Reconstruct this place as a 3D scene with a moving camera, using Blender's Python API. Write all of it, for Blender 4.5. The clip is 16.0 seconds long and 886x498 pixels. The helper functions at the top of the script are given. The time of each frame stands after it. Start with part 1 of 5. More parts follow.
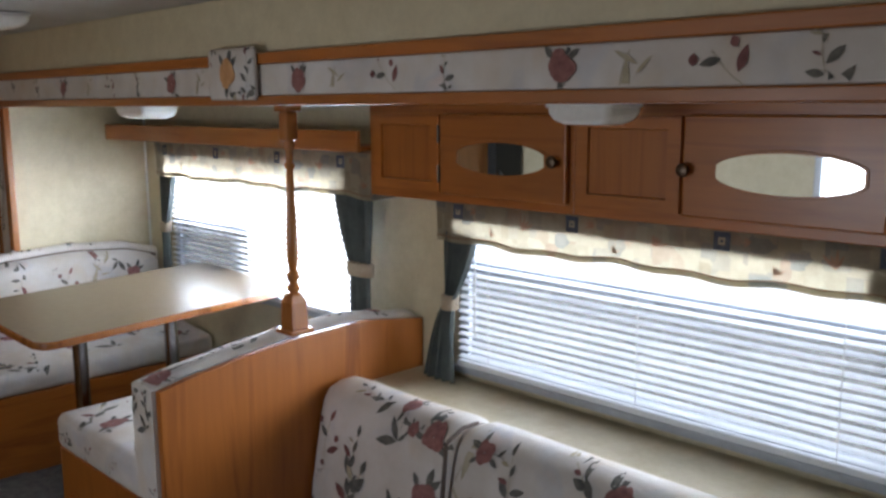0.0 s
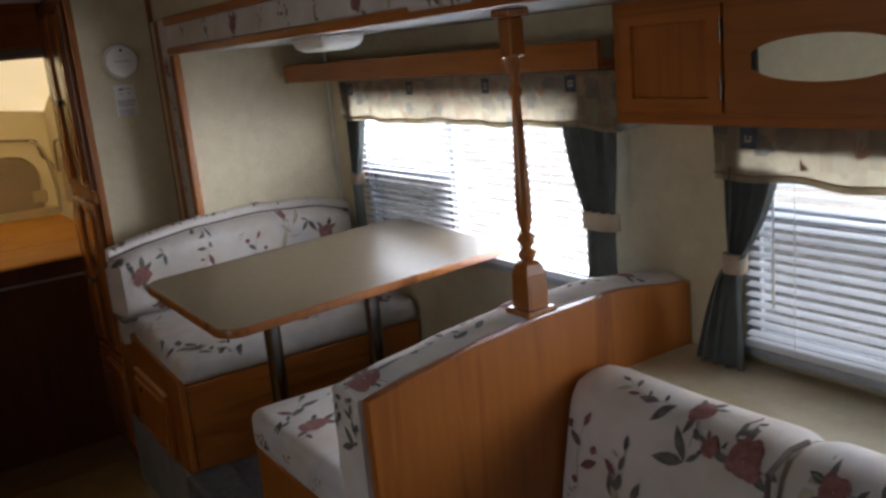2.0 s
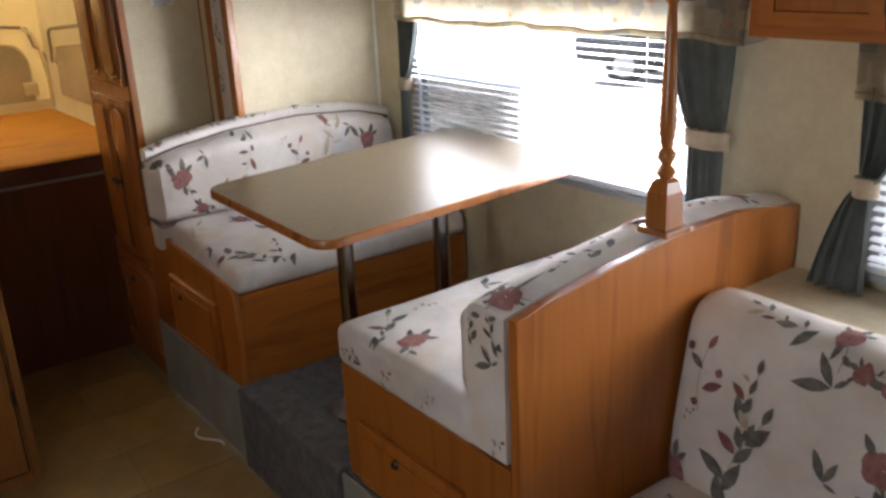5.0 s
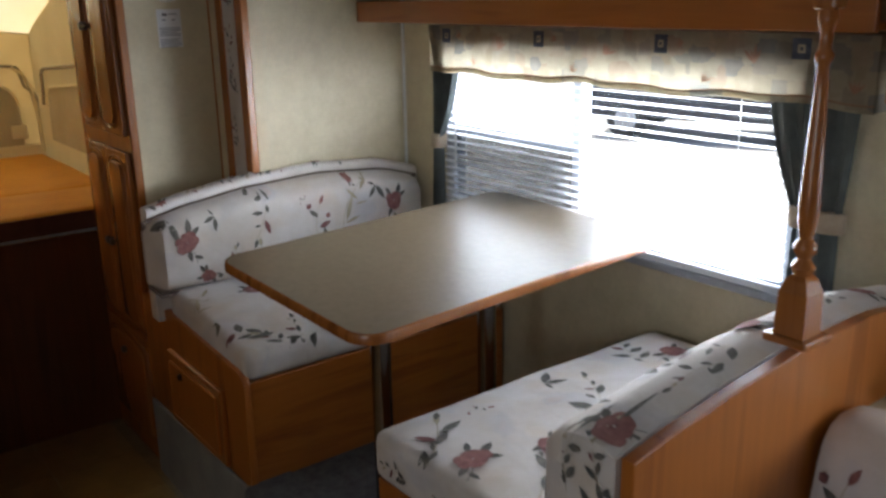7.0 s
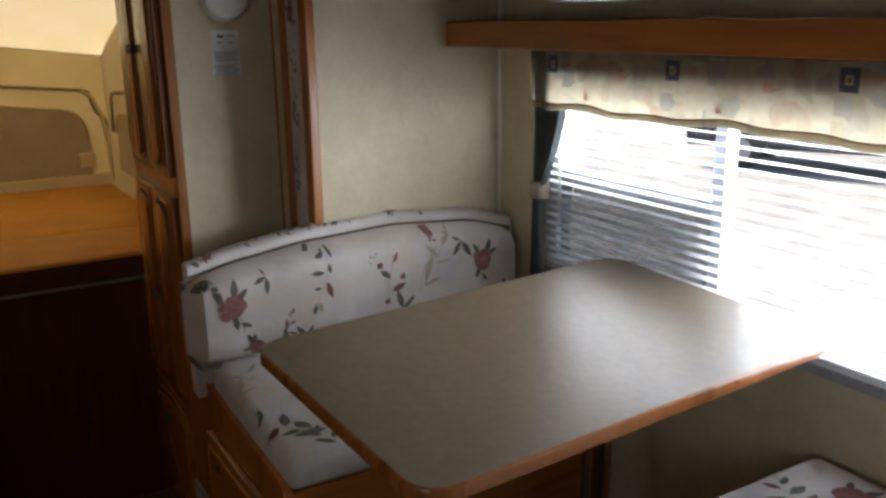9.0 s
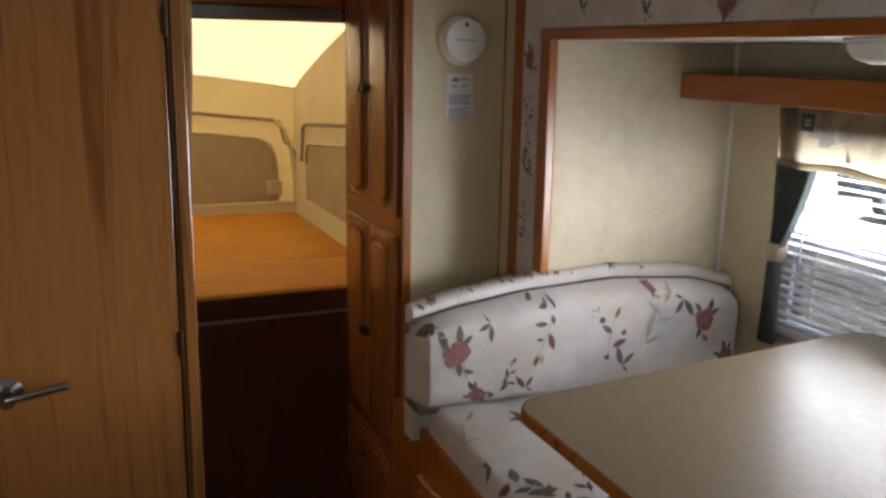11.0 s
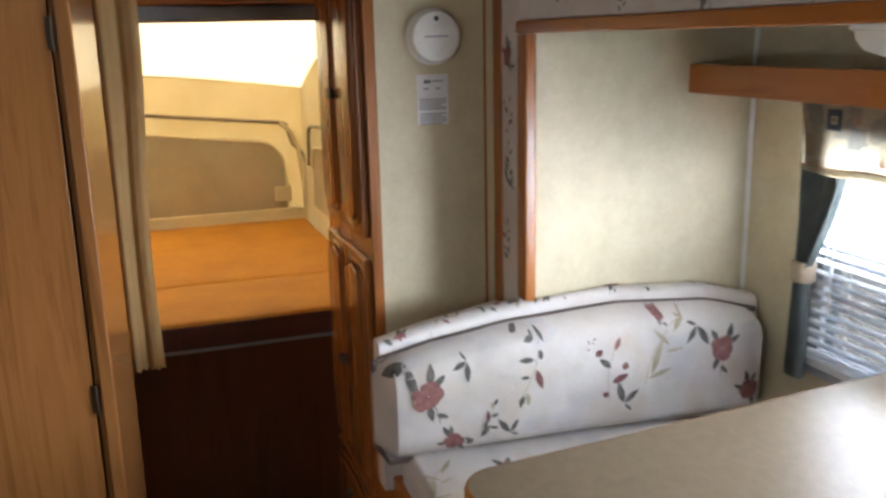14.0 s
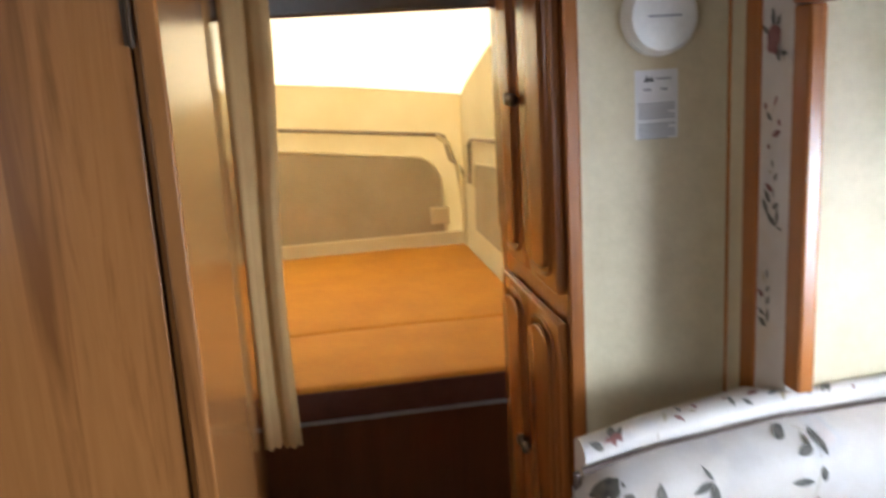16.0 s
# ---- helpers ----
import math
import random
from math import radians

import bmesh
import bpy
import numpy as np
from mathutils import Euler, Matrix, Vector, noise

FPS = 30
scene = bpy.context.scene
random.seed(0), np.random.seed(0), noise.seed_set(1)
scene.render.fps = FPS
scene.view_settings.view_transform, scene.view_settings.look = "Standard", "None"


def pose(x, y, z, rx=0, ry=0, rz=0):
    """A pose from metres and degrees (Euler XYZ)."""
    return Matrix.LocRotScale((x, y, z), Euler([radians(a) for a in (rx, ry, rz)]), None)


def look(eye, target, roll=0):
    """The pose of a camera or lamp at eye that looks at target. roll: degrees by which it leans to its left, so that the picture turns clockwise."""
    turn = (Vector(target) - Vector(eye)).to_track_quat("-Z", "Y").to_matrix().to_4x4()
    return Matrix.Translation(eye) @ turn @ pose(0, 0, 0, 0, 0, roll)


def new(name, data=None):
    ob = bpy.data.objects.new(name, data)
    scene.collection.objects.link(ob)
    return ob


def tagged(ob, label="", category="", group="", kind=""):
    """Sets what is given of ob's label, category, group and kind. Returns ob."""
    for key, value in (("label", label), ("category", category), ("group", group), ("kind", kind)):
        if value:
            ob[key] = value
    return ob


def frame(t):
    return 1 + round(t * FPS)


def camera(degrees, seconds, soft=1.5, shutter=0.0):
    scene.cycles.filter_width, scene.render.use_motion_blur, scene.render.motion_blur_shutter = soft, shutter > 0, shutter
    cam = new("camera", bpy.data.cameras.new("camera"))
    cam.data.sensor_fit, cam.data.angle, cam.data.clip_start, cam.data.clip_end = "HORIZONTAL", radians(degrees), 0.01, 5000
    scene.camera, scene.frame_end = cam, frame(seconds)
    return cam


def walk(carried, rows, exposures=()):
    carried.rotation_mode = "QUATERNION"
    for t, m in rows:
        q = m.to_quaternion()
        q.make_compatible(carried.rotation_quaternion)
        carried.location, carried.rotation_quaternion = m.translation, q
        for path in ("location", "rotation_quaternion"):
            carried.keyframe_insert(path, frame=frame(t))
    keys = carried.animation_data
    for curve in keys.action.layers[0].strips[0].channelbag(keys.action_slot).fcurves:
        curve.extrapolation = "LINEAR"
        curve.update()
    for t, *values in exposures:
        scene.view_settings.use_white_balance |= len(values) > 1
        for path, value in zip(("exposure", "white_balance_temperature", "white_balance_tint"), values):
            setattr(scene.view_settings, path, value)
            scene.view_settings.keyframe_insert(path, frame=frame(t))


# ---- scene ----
cam = camera(53.8, 16.0, soft=2.7, shutter=0.5)

PATH = [
    (0, (0.473, 0.459, 1.733), (-0.92, 1.857, 1.407), -0.3),
    (0.5, (0.408, 0.491, 1.736), (-0.994, 1.864, 1.349), -1.4),
    (1, (0.241, 0.579, 1.7), (-1.227, 1.867, 1.269), -2.9),
    (1.5, (0.01, 0.699, 1.682), (-1.565, 1.846, 1.232), -4.7),
    (2, (-0.133, 0.754, 1.671), (-1.771, 1.81, 1.22), -5.5),
    (2.5, (-0.171, 0.691, 1.675), (-1.786, 1.751, 1.155), -5.1),
    (3, (-0.195, 0.542, 1.693), (-1.755, 1.654, 1.117), -3.7),
    (3.5, (-0.214, 0.456, 1.715), (-1.746, 1.594, 1.117), -2.9),
    (4, (-0.243, 0.413, 1.709), (-1.754, 1.569, 1.094), -2.4),
    (4.5, (-0.35, 0.446, 1.693), (-1.873, 1.559, 1.027), -2.9),
    (7, (-0.861, 0.566, 1.667), (-2.386, 1.733, 1.109), -1.1),
    (7.5, (-1.036, 0.784, 1.664), (-2.63, 1.851, 1.097), -2.3),
    (8, (-1.192, 0.904, 1.658), (-2.831, 1.904, 1.102), -2.2),
    (8.5, (-1.246, 0.92, 1.66), (-2.897, 1.907, 1.112), -1.7),
    (9, (-1.293, 0.89, 1.66), (-2.952, 1.884, 1.151), -0.9),
    (9.5, (-1.378, 0.757, 1.684), (-3.035, 1.769, 1.204), 0.0),
    (10, (-1.436, 0.682, 1.694), (-3.155, 1.596, 1.236), 0.4),
    (12.5, (-1.511, 0.628, 1.699), (-3.318, 1.368, 1.265), 1.2),
    (13, (-1.485, 0.67, 1.709), (-3.226, 1.545, 1.259), 1.9),
    (13.5, (-1.559, 0.815, 1.719), (-3.337, 1.605, 1.255), 0.4),
    (14, (-1.682, 0.977, 1.729), (-3.521, 1.604, 1.257), -1.3),
    (14.5, (-1.843, 1.004, 1.72), (-3.704, 1.568, 1.253), -2.0),
    (15, (-2.034, 0.978, 1.693), (-3.898, 1.524, 1.216), -2.3),
    (15.5, (-2.198, 0.965, 1.681), (-4.067, 1.47, 1.18), -2.5),
    (16, (-2.268, 1.031, 1.697), (-4.194, 1.336, 1.251), -3.4),
]
EXPOSURES = [(0, 2.15, 6200, 12), (1.0, 1.65, 6300, 13), (2.0, 1.2, 6600, 15), (3.0, 1.65, 6900, 16), (4.5, 2.4, 6900, 16), (7.0, 1.65, 6400, 12), (8.5, 1.22, 6500, 13), (10.0, 1.38, 6900, 15), (12.5, 2.6, 6500, 14), (14, 2.6, 6300, 12), (15.2, 2.55, 6200, 11), (16, 2.85, 6000, 11)]
walk(cam, [(t, look(eye, target, roll)) for t, eye, target, roll in PATH], EXPOSURES)

# ---- light and sky ----
SUN_ELEV, SUN_ROT = 52.0, -100.0
world = bpy.data.worlds.new("sky")
scene.world = world
world.use_nodes = True
wn = world.node_tree.nodes
sky = wn.new("ShaderNodeTexSky")
sky.sky_type = "NISHITA"
sky.sun_disc = False
sky.sun_elevation = radians(SUN_ELEV)
sky.sun_rotation = radians(SUN_ROT)
sky.altitude, sky.air_density, sky.dust_density, sky.ozone_density = 100, 1.0, 2.0, 1.0
world.node_tree.links.new(sky.outputs[0], wn["Background"].inputs[0])
wn["Background"].inputs[1].default_value = 0.15
sun_data = bpy.data.lights.new("sun", "SUN")
sun_data.energy, sun_data.angle, sun_data.color = 5.0, radians(0.5), (1.0, 0.93, 0.82)
sun = new("sun", sun_data)
az, el = radians(SUN_ROT), radians(SUN_ELEV)
sun_from = Vector((math.sin(az) * math.cos(el), math.cos(az) * math.cos(el), math.sin(el)))
sun.matrix_world = Matrix.Translation((0, 0, 12)) @ (-sun_from).to_track_quat("-Z", "Y").to_matrix().to_4x4()


def window_glow(name, x, y, z, sx, sz, rz, watts, tint=(0.9, 0.95, 1.0)):
    """Daylight standing in a window's opening."""
    data = bpy.data.lights.new(name, "AREA")
    data.shape, data.size, data.size_y, data.energy, data.color = "RECTANGLE", sx, sz, watts, tint
    lamp = new(name, data)
    lamp.matrix_world = pose(x, y, z, 90, 0, rz)
    return lamp


window_glow("daylight_dinette_upper", -2.98, 2.525, 1.36, 0.56, 0.24, 180, 3.6)
window_glow("daylight_dinette", -2.30, 2.525, 1.23, 0.66, 0.50, 180, 8.0)
window_glow("daylight_sofa", -0.75, 2.525, 1.165, 1.30, 0.46, 180, 5.6)
window_glow("daylight_kitchen", -1.05, -0.60, 1.34, 0.60, 0.46, 0, 2.1)

# ---- materials ----


def mat_new(name, rough=0.6, metal=0.0):
    m = bpy.data.materials.new(name)
    m.use_nodes = True
    b = m.node_tree.nodes["Principled BSDF"]
    b.inputs["Roughness"].default_value = rough
    b.inputs["Metallic"].default_value = metal
    return m, m.node_tree.nodes, m.node_tree.links, b


def coords(n, l, scale=(1, 1, 1)):
    tc = n.new("ShaderNodeTexCoord")
    mp = n.new("ShaderNodeMapping")
    mp.inputs["Scale"].default_value = scale
    l.new(tc.outputs["Object"], mp.inputs["Vector"])
    return mp.outputs["Vector"]


def noise_tex(n, l, vec, scale, detail=4.0, rough=0.55, distort=0.0):
    t = n.new("ShaderNodeTexNoise")
    t.inputs["Scale"].default_value = scale
    t.inputs["Detail"].default_value = detail
    t.inputs["Roughness"].default_value = rough
    t.inputs["Distortion"].default_value = distort
    l.new(vec, t.inputs["Vector"])
    return t.outputs["Fac"]


def ramp(n, l, fac, stops):
    r = n.new("ShaderNodeValToRGB")
    e = r.color_ramp.elements
    while len(e) < len(stops):
        e.new(0.5)
    for el_, (p, c) in zip(e, stops):
        el_.position, el_.color = p, (*c, 1)
    l.new(fac, r.inputs["Fac"])
    return r.outputs["Color"]


def mixc(n, l, a, b, fac, mode="MIX"):
    m = n.new("ShaderNodeMix")
    m.data_type, m.blend_type = "RGBA", mode
    for sock, val in ((m.inputs[0], fac), (m.inputs[6], a), (m.inputs[7], b)):
        if isinstance(val, bpy.types.NodeSocket):
            l.new(val, sock)
        else:
            sock.default_value = val if not isinstance(val, tuple) else (*val, 1)
    return m.outputs[2]


def bump(n, l, b, height, strength, dist=0.002):
    bp = n.new("ShaderNodeBump")
    bp.inputs["Strength"].default_value = strength
    bp.inputs["Distance"].default_value = dist
    l.new(height, bp.inputs["Height"])
    l.new(bp.outputs["Normal"], b.inputs["Normal"])


def wood(name, axis, light=(0.40, 0.132, 0.021), dark=(0.20, 0.054, 0.008), rough=0.36, figure=1.1):
    """Oiled oak with its grain along one axis."""
    m, n, l, b = mat_new(name, rough)
    s = [9, 9, 9]
    s["xyz".index(axis)] = 0.55
    v = coords(n, l, tuple(s))
    g1 = noise_tex(n, l, v, figure, 6, 0.6, 1.3)
    g2 = noise_tex(n, l, v, 9.0, 3, 0.6)
    col = ramp(n, l, g1, [(0.28, dark), (0.46, light), (0.62, tuple(c * 0.9 for c in light)), (0.8, dark)])
    fine = ramp(n, l, g2, [(0.3, (0.80, 0.76, 0.72)), (0.62, (1, 1, 1))])
    col = mixc(n, l, col, fine, 0.4, "MULTIPLY")
    oi = n.new("ShaderNodeObjectInfo")
    tone = ramp(n, l, oi.outputs["Random"], [(0, (0.86, 0.84, 0.82)), (1, (1.06, 1.03, 1.0))])
    col = mixc(n, l, col, tone, 1.0, "MULTIPLY")
    l.new(col, b.inputs["Base Color"])
    bump(n, l, b, g2, 0.12, 0.001)
    b.inputs["Coat Weight"].default_value = 0.25
    b.inputs["Coat Roughness"].default_value = 0.25
    return m


OAK_Z, OAK_X, OAK_Y = wood("oak_upright", "z"), wood("oak_long", "x"), wood("oak_cross", "y")
CHERRY = wood("cherry_stained", "z", (0.36, 0.130, 0.030), (0.19, 0.058, 0.013), 0.27, 1.6)
DOORWOOD = wood("door_veneer", "z", (0.30, 0.130, 0.040), (0.17, 0.066, 0.020), 0.20, 2.3)
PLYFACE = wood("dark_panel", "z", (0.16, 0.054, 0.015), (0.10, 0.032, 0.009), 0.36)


def mottled(name, a, c, scale, rough=0.7, bumpy=0.15, fine=60.0, crease=0.0):
    m, n, l, b = mat_new(name, rough)
    v = coords(n, l)
    f1 = noise_tex(n, l, v, scale, 5, 0.6)
    f2 = noise_tex(n, l, v, fine, 3, 0.6)
    col = ramp(n, l, f1, [(0.33, a), (0.67, c)])
    col = mixc(n, l, col, ramp(n, l, f2, [(0.3, (0.88, 0.88, 0.88)), (0.7, (1, 1, 1))]), 0.6, "MULTIPLY")
    l.new(col, b.inputs["Base Color"])
    if bumpy:
        bump(n, l, b, f2, bumpy)
    if crease:
        wide = n.new("ShaderNodeBump")
        wide.inputs["Strength"].default_value = crease
        wide.inputs["Distance"].default_value = 0.012
        l.new(noise_tex(n, l, v, 11, 3, 0.5, 0.8), wide.inputs["Height"])
        l.new(wide.outputs["Normal"], b.inputs["Normal"].links[0].from_node.inputs["Normal"])
    return m


WALLPAPER = mottled("wallpaper", (0.565, 0.495, 0.335), (0.635, 0.565, 0.395), 16, 0.55, 0.08, 70)
CEILING = mottled("ceiling_board", (0.50, 0.50, 0.485), (0.57, 0.57, 0.555), 5, 0.6, 0.05)
LAMINATE = mottled("table_laminate", (0.165, 0.123, 0.078), (0.192, 0.147, 0.097), 45, 0.34, 0.04, 160)
LAMINATE.node_tree.nodes["Principled BSDF"].inputs["Specular IOR Level"].default_value = 0.27
LEDGE = mottled("ledge_vinyl", (0.50, 0.42, 0.27), (0.60, 0.52, 0.36), 12, 0.5, 0.06)
CARPET = mottled("grey_carpet", (0.085, 0.085, 0.09), (0.15, 0.15, 0.155), 30, 0.95, 0.6, 240)
GREYVINYL = mottled("grey_fascia", (0.22, 0.225, 0.22), (0.29, 0.29, 0.28), 10, 0.6, 0.15, 120)
CLOTH = mottled("cream_cloth", (0.57, 0.52, 0.47), (0.70, 0.67, 0.65), 5, 0.9, 0.35, 420, 0.35)
cn, cl_ = CLOTH.node_tree.nodes, CLOTH.node_tree.links
cb_ = cn["Principled BSDF"]
was = cb_.inputs["Base Color"].links[0].from_socket
wash = ramp(cn, cl_, noise_tex(cn, cl_, coords(cn, cl_), 7.5, 2, 0.4, 0.6), [(0.30, (1.0, 0.93, 0.84)), (0.45, (1, 1, 1)), (0.58, (1, 1, 1)), (0.68, (0.86, 0.90, 0.98)), (0.78, (0.98, 0.88, 0.88))])
cl_.new(mixc(cn, cl_, was, wash, 0.8, "MULTIPLY"), cb_.inputs["Base Color"])
SEAM = mottled("piping_cloth", (0.10, 0.075, 0.065), (0.17, 0.13, 0.115), 20, 0.9, 0.3, 300)
LEAF = mottled("print_leaf", (0.075, 0.077, 0.074), (0.19, 0.178, 0.155), 45, 0.9, 0.2, 420)
LEAFTAN = mottled("print_tan_leaf", (0.38, 0.33, 0.23), (0.49, 0.43, 0.32), 30, 0.9, 0.2, 420)
PETAL = mottled("print_petal", (0.20, 0.085, 0.080), (0.34, 0.16, 0.145), 55, 0.9, 0.2, 420)
PETALTAN = mottled("print_orange_petal", (0.55, 0.28, 0.12), (0.66, 0.38, 0.18), 40, 0.9, 0.2, 420)
PETALDEEP = mottled("print_deep_petal", (0.16, 0.068, 0.066), (0.25, 0.11, 0.105), 55, 0.9, 0.2, 420)
CANVASPIPE = mottled("canvas_piping", (0.26, 0.20, 0.13), (0.34, 0.27, 0.19), 20, 0.9, 0.3, 300)
RUSTHEM = mottled("rust_hem", (0.26, 0.15, 0.09), (0.36, 0.23, 0.15), 30, 0.9, 0.3, 300)
BLUEPRINT = mottled("print_blue", (0.055, 0.065, 0.09), (0.10, 0.115, 0.15), 60, 0.9, 0.2, 420)
RUSTPRINT = mottled("print_rust", (0.36, 0.2, 0.13), (0.46, 0.28, 0.19), 60, 0.9, 0.2, 420)
CURTAIN = mottled("curtain_cloth", (0.085, 0.10, 0.10), (0.135, 0.155, 0.15), 14, 0.9, 0.3, 300)
TIE = mottled("tieback_cloth", (0.36, 0.28, 0.2), (0.5, 0.42, 0.32), 18, 0.9, 0.3, 300)
MATTRESS = mottled("mattress_vinyl", (0.45, 0.172, 0.006), (0.53, 0.218, 0.009), 7, 0.7, 0.1, 70)
MATTRESS_EDGE = mottled("mattress_edge", (0.10, 0.035, 0.02), (0.14, 0.05, 0.03), 20, 0.6, 0.1)
SCREENCLOTH = mottled("tent_window_flap", (0.40, 0.33, 0.20), (0.47, 0.39, 0.25), 4, 0.8, 0.15, 120)
WHITEPLASTIC = mottled("white_plastic", (0.74, 0.74, 0.72), (0.8, 0.8, 0.78), 8, 0.35, 0.02)
PAPER = mottled("paper", (0.70, 0.71, 0.73), (0.76, 0.77, 0.78), 10, 0.8, 0.02)
INK = mottled("grey_print", (0.30, 0.32, 0.36), (0.36, 0.38, 0.42), 40, 0.8, 0.0)
DARKINK = mottled("black_print", (0.04, 0.04, 0.05), (0.07, 0.07, 0.08), 40, 0.8, 0.0)
GRAVEL = mottled("pale_gravel", (0.22, 0.215, 0.20), (0.34, 0.33, 0.31), 1.3, 0.95, 0.4, 30)
SIDING = mottled("trailer_skin", (0.70, 0.70, 0.69), (0.78, 0.78, 0.77), 2, 0.4, 0.02)


def plain(name, col, rough, metal=0.0, scratch=0.15):
    m, n, l, b = mat_new(name, rough, metal)
    f = noise_tex(n, l, coords(n, l), 35, 4, 0.6)
    l.new(ramp(n, l, f, [(0.3, tuple(c * (1 - scratch) for c in col)), (0.7, col)]), b.inputs["Base Color"])
    return m


CHROME = plain("chrome", (0.36, 0.36, 0.37), 0.18, 1.0)
BRONZE = plain("dark_bronze", (0.10, 0.07, 0.05), 0.35, 0.9)
STEEL = plain("grey_steel", (0.30, 0.31, 0.33), 0.35, 0.9)
ALU = plain("window_frame_paint", (0.42, 0.45, 0.5), 0.45, 0.1)
BLACKRUBBER = plain("black_rubber", (0.02, 0.02, 0.02), 0.7)
MIRROR = plain("mirror_glass", (0.86, 0.88, 0.88), 0.02, 1.0, 0.0)
CARPAINT = plain("car_paint", (0.030, 0.034, 0.045), 0.25, 0.2)


def cloth_through(name, a, c, scale, amount, weave=300.0):
    """Cloth or canvas that lets some light through."""
    m, n, l, b = mat_new(name, 0.85)
    v = coords(n, l)
    f = noise_tex(n, l, v, scale, 4, 0.6)
    col = ramp(n, l, f, [(0.3, a), (0.7, c)])
    l.new(col, b.inputs["Base Color"])
    bump(n, l, b, noise_tex(n, l, v, weave, 2, 0.5), 0.15)
    tr = n.new("ShaderNodeBsdfTranslucent")
    l.new(col, tr.inputs["Color"])
    mx = n.new("ShaderNodeMixShader")
    mx.inputs[0].default_value = amount
    l.new(b.outputs[0], mx.inputs[1])
    l.new(tr.outputs[0], mx.inputs[2])
    l.new(mx.outputs[0], n["Material Output"].inputs["Surface"])
    return m


CANVAS = cloth_through("tent_canvas", (0.70, 0.60, 0.37), (0.77, 0.67, 0.44), 5, 0.22)
ROOFCLOTH = cloth_through("tent_roof", (0.90, 0.84, 0.66), (0.93, 0.88, 0.73), 3, 0.36)
SLAT = cloth_through("blind_slat", (0.74, 0.77, 0.81), (0.80, 0.82, 0.85), 12, 0.12)
BUNKCURTAIN = cloth_through("bunk_curtain", (0.52, 0.33, 0.13), (0.60, 0.41, 0.18), 6, 0.25)


def patchwork(name):
    """Printed valance cloth: brushed blocks of beige, blue-grey and rust."""
    m, n, l, b = mat_new(name, 0.9)
    v = coords(n, l, (1, 1, 1))
    sp = n.new("ShaderNodeSeparateXYZ")
    l.new(v, sp.inputs[0])
    cb = n.new("ShaderNodeCombineXYZ")
    l.new(sp.outputs["X"], cb.inputs["X"])
    l.new(sp.outputs["Z"], cb.inputs["Y"])
    br = n.new("ShaderNodeTexVoronoi")
    br.distance, br.inputs["Scale"].default_value, br.inputs["Randomness"].default_value = "CHEBYCHEV", 23.0, 0.8
    l.new(cb.outputs[0], br.inputs["Vector"])
    sc = n.new("ShaderNodeSeparateColor")
    l.new(br.outputs["Color"], sc.inputs[0])
    col = ramp(n, l, sc.outputs[0], [(0.0, (0.27, 0.22, 0.14)), (0.3, (0.40, 0.35, 0.25)), (0.5, (0.33, 0.28, 0.19)), (0.66, (0.13, 0.15, 0.16)), (0.80, (0.38, 0.32, 0.22)), (0.96, (0.30, 0.20, 0.14))])
    n1 = noise_tex(n, l, v, 22, 5, 0.7)
    col = mixc(n, l, col, ramp(n, l, n1, [(0.35, (0.22, 0.20, 0.15)), (0.6, (0.50, 0.44, 0.33))]), 0.22)
    l.new(col, b.inputs["Base Color"])
    tr = n.new("ShaderNodeBsdfTranslucent")
    l.new(mixc(n, l, col, (0.70, 0.62, 0.47), 0.22), tr.inputs["Color"])
    mx = n.new("ShaderNodeMixShader")
    mx.inputs[0].default_value = 0.50
    l.new(b.outputs[0], mx.inputs[1])
    l.new(tr.outputs[0], mx.inputs[2])
    l.new(mx.outputs[0], n["Material Output"].inputs["Surface"])
    return m


PATCH = patchwork("valance_cloth")


def glass_mat():
    m, n, l, b = mat_new("window_glass", 0.02)
    tr = n.new("ShaderNodeBsdfTransparent")
    tr.inputs[0].default_value = (0.93, 0.95, 0.96, 1)
    gl = n.new("ShaderNodeBsdfGlossy")
    gl.inputs["Roughness"].default_value = 0.02
    fr = n.new("ShaderNodeLayerWeight")
    pw = n.new("ShaderNodeMath")
    pw.operation, pw.inputs[1].default_value = "POWER", 5.0
    l.new(fr.outputs["Facing"], pw.inputs[0])
    gain = n.new("ShaderNodeMath")
    gain.operation, gain.inputs[1].default_value, gain.inputs[2].default_value = "MULTIPLY_ADD", 0.7, 0.03
    l.new(pw.outputs[0], gain.inputs[0])
    mx = n.new("ShaderNodeMixShader")
    l.new(gain.outputs[0], mx.inputs[0])
    l.new(tr.outputs[0], mx.inputs[1])
    l.new(gl.outputs[0], mx.inputs[2])
    l.new(mx.outputs[0], n["Material Output"].inputs["Surface"])
    return m


def screen_mat():
    """Fine insect screen, seen as a grey veil."""
    m, n, l, b = mat_new("insect_screen", 0.8)
    b.inputs["Base Color"].default_value = (0.12, 0.13, 0.14, 1)
    tr = n.new("ShaderNodeBsdfTransparent")
    mx = n.new("ShaderNodeMixShader")
    mx.inputs[0].default_value = 0.62
    l.new(tr.outputs[0], mx.inputs[1])
    l.new(b.outputs[0], mx.inputs[2])
    l.new(mx.outputs[0], n["Material Output"].inputs["Surface"])
    return m


GLASS, SCREEN = glass_mat(), screen_mat()


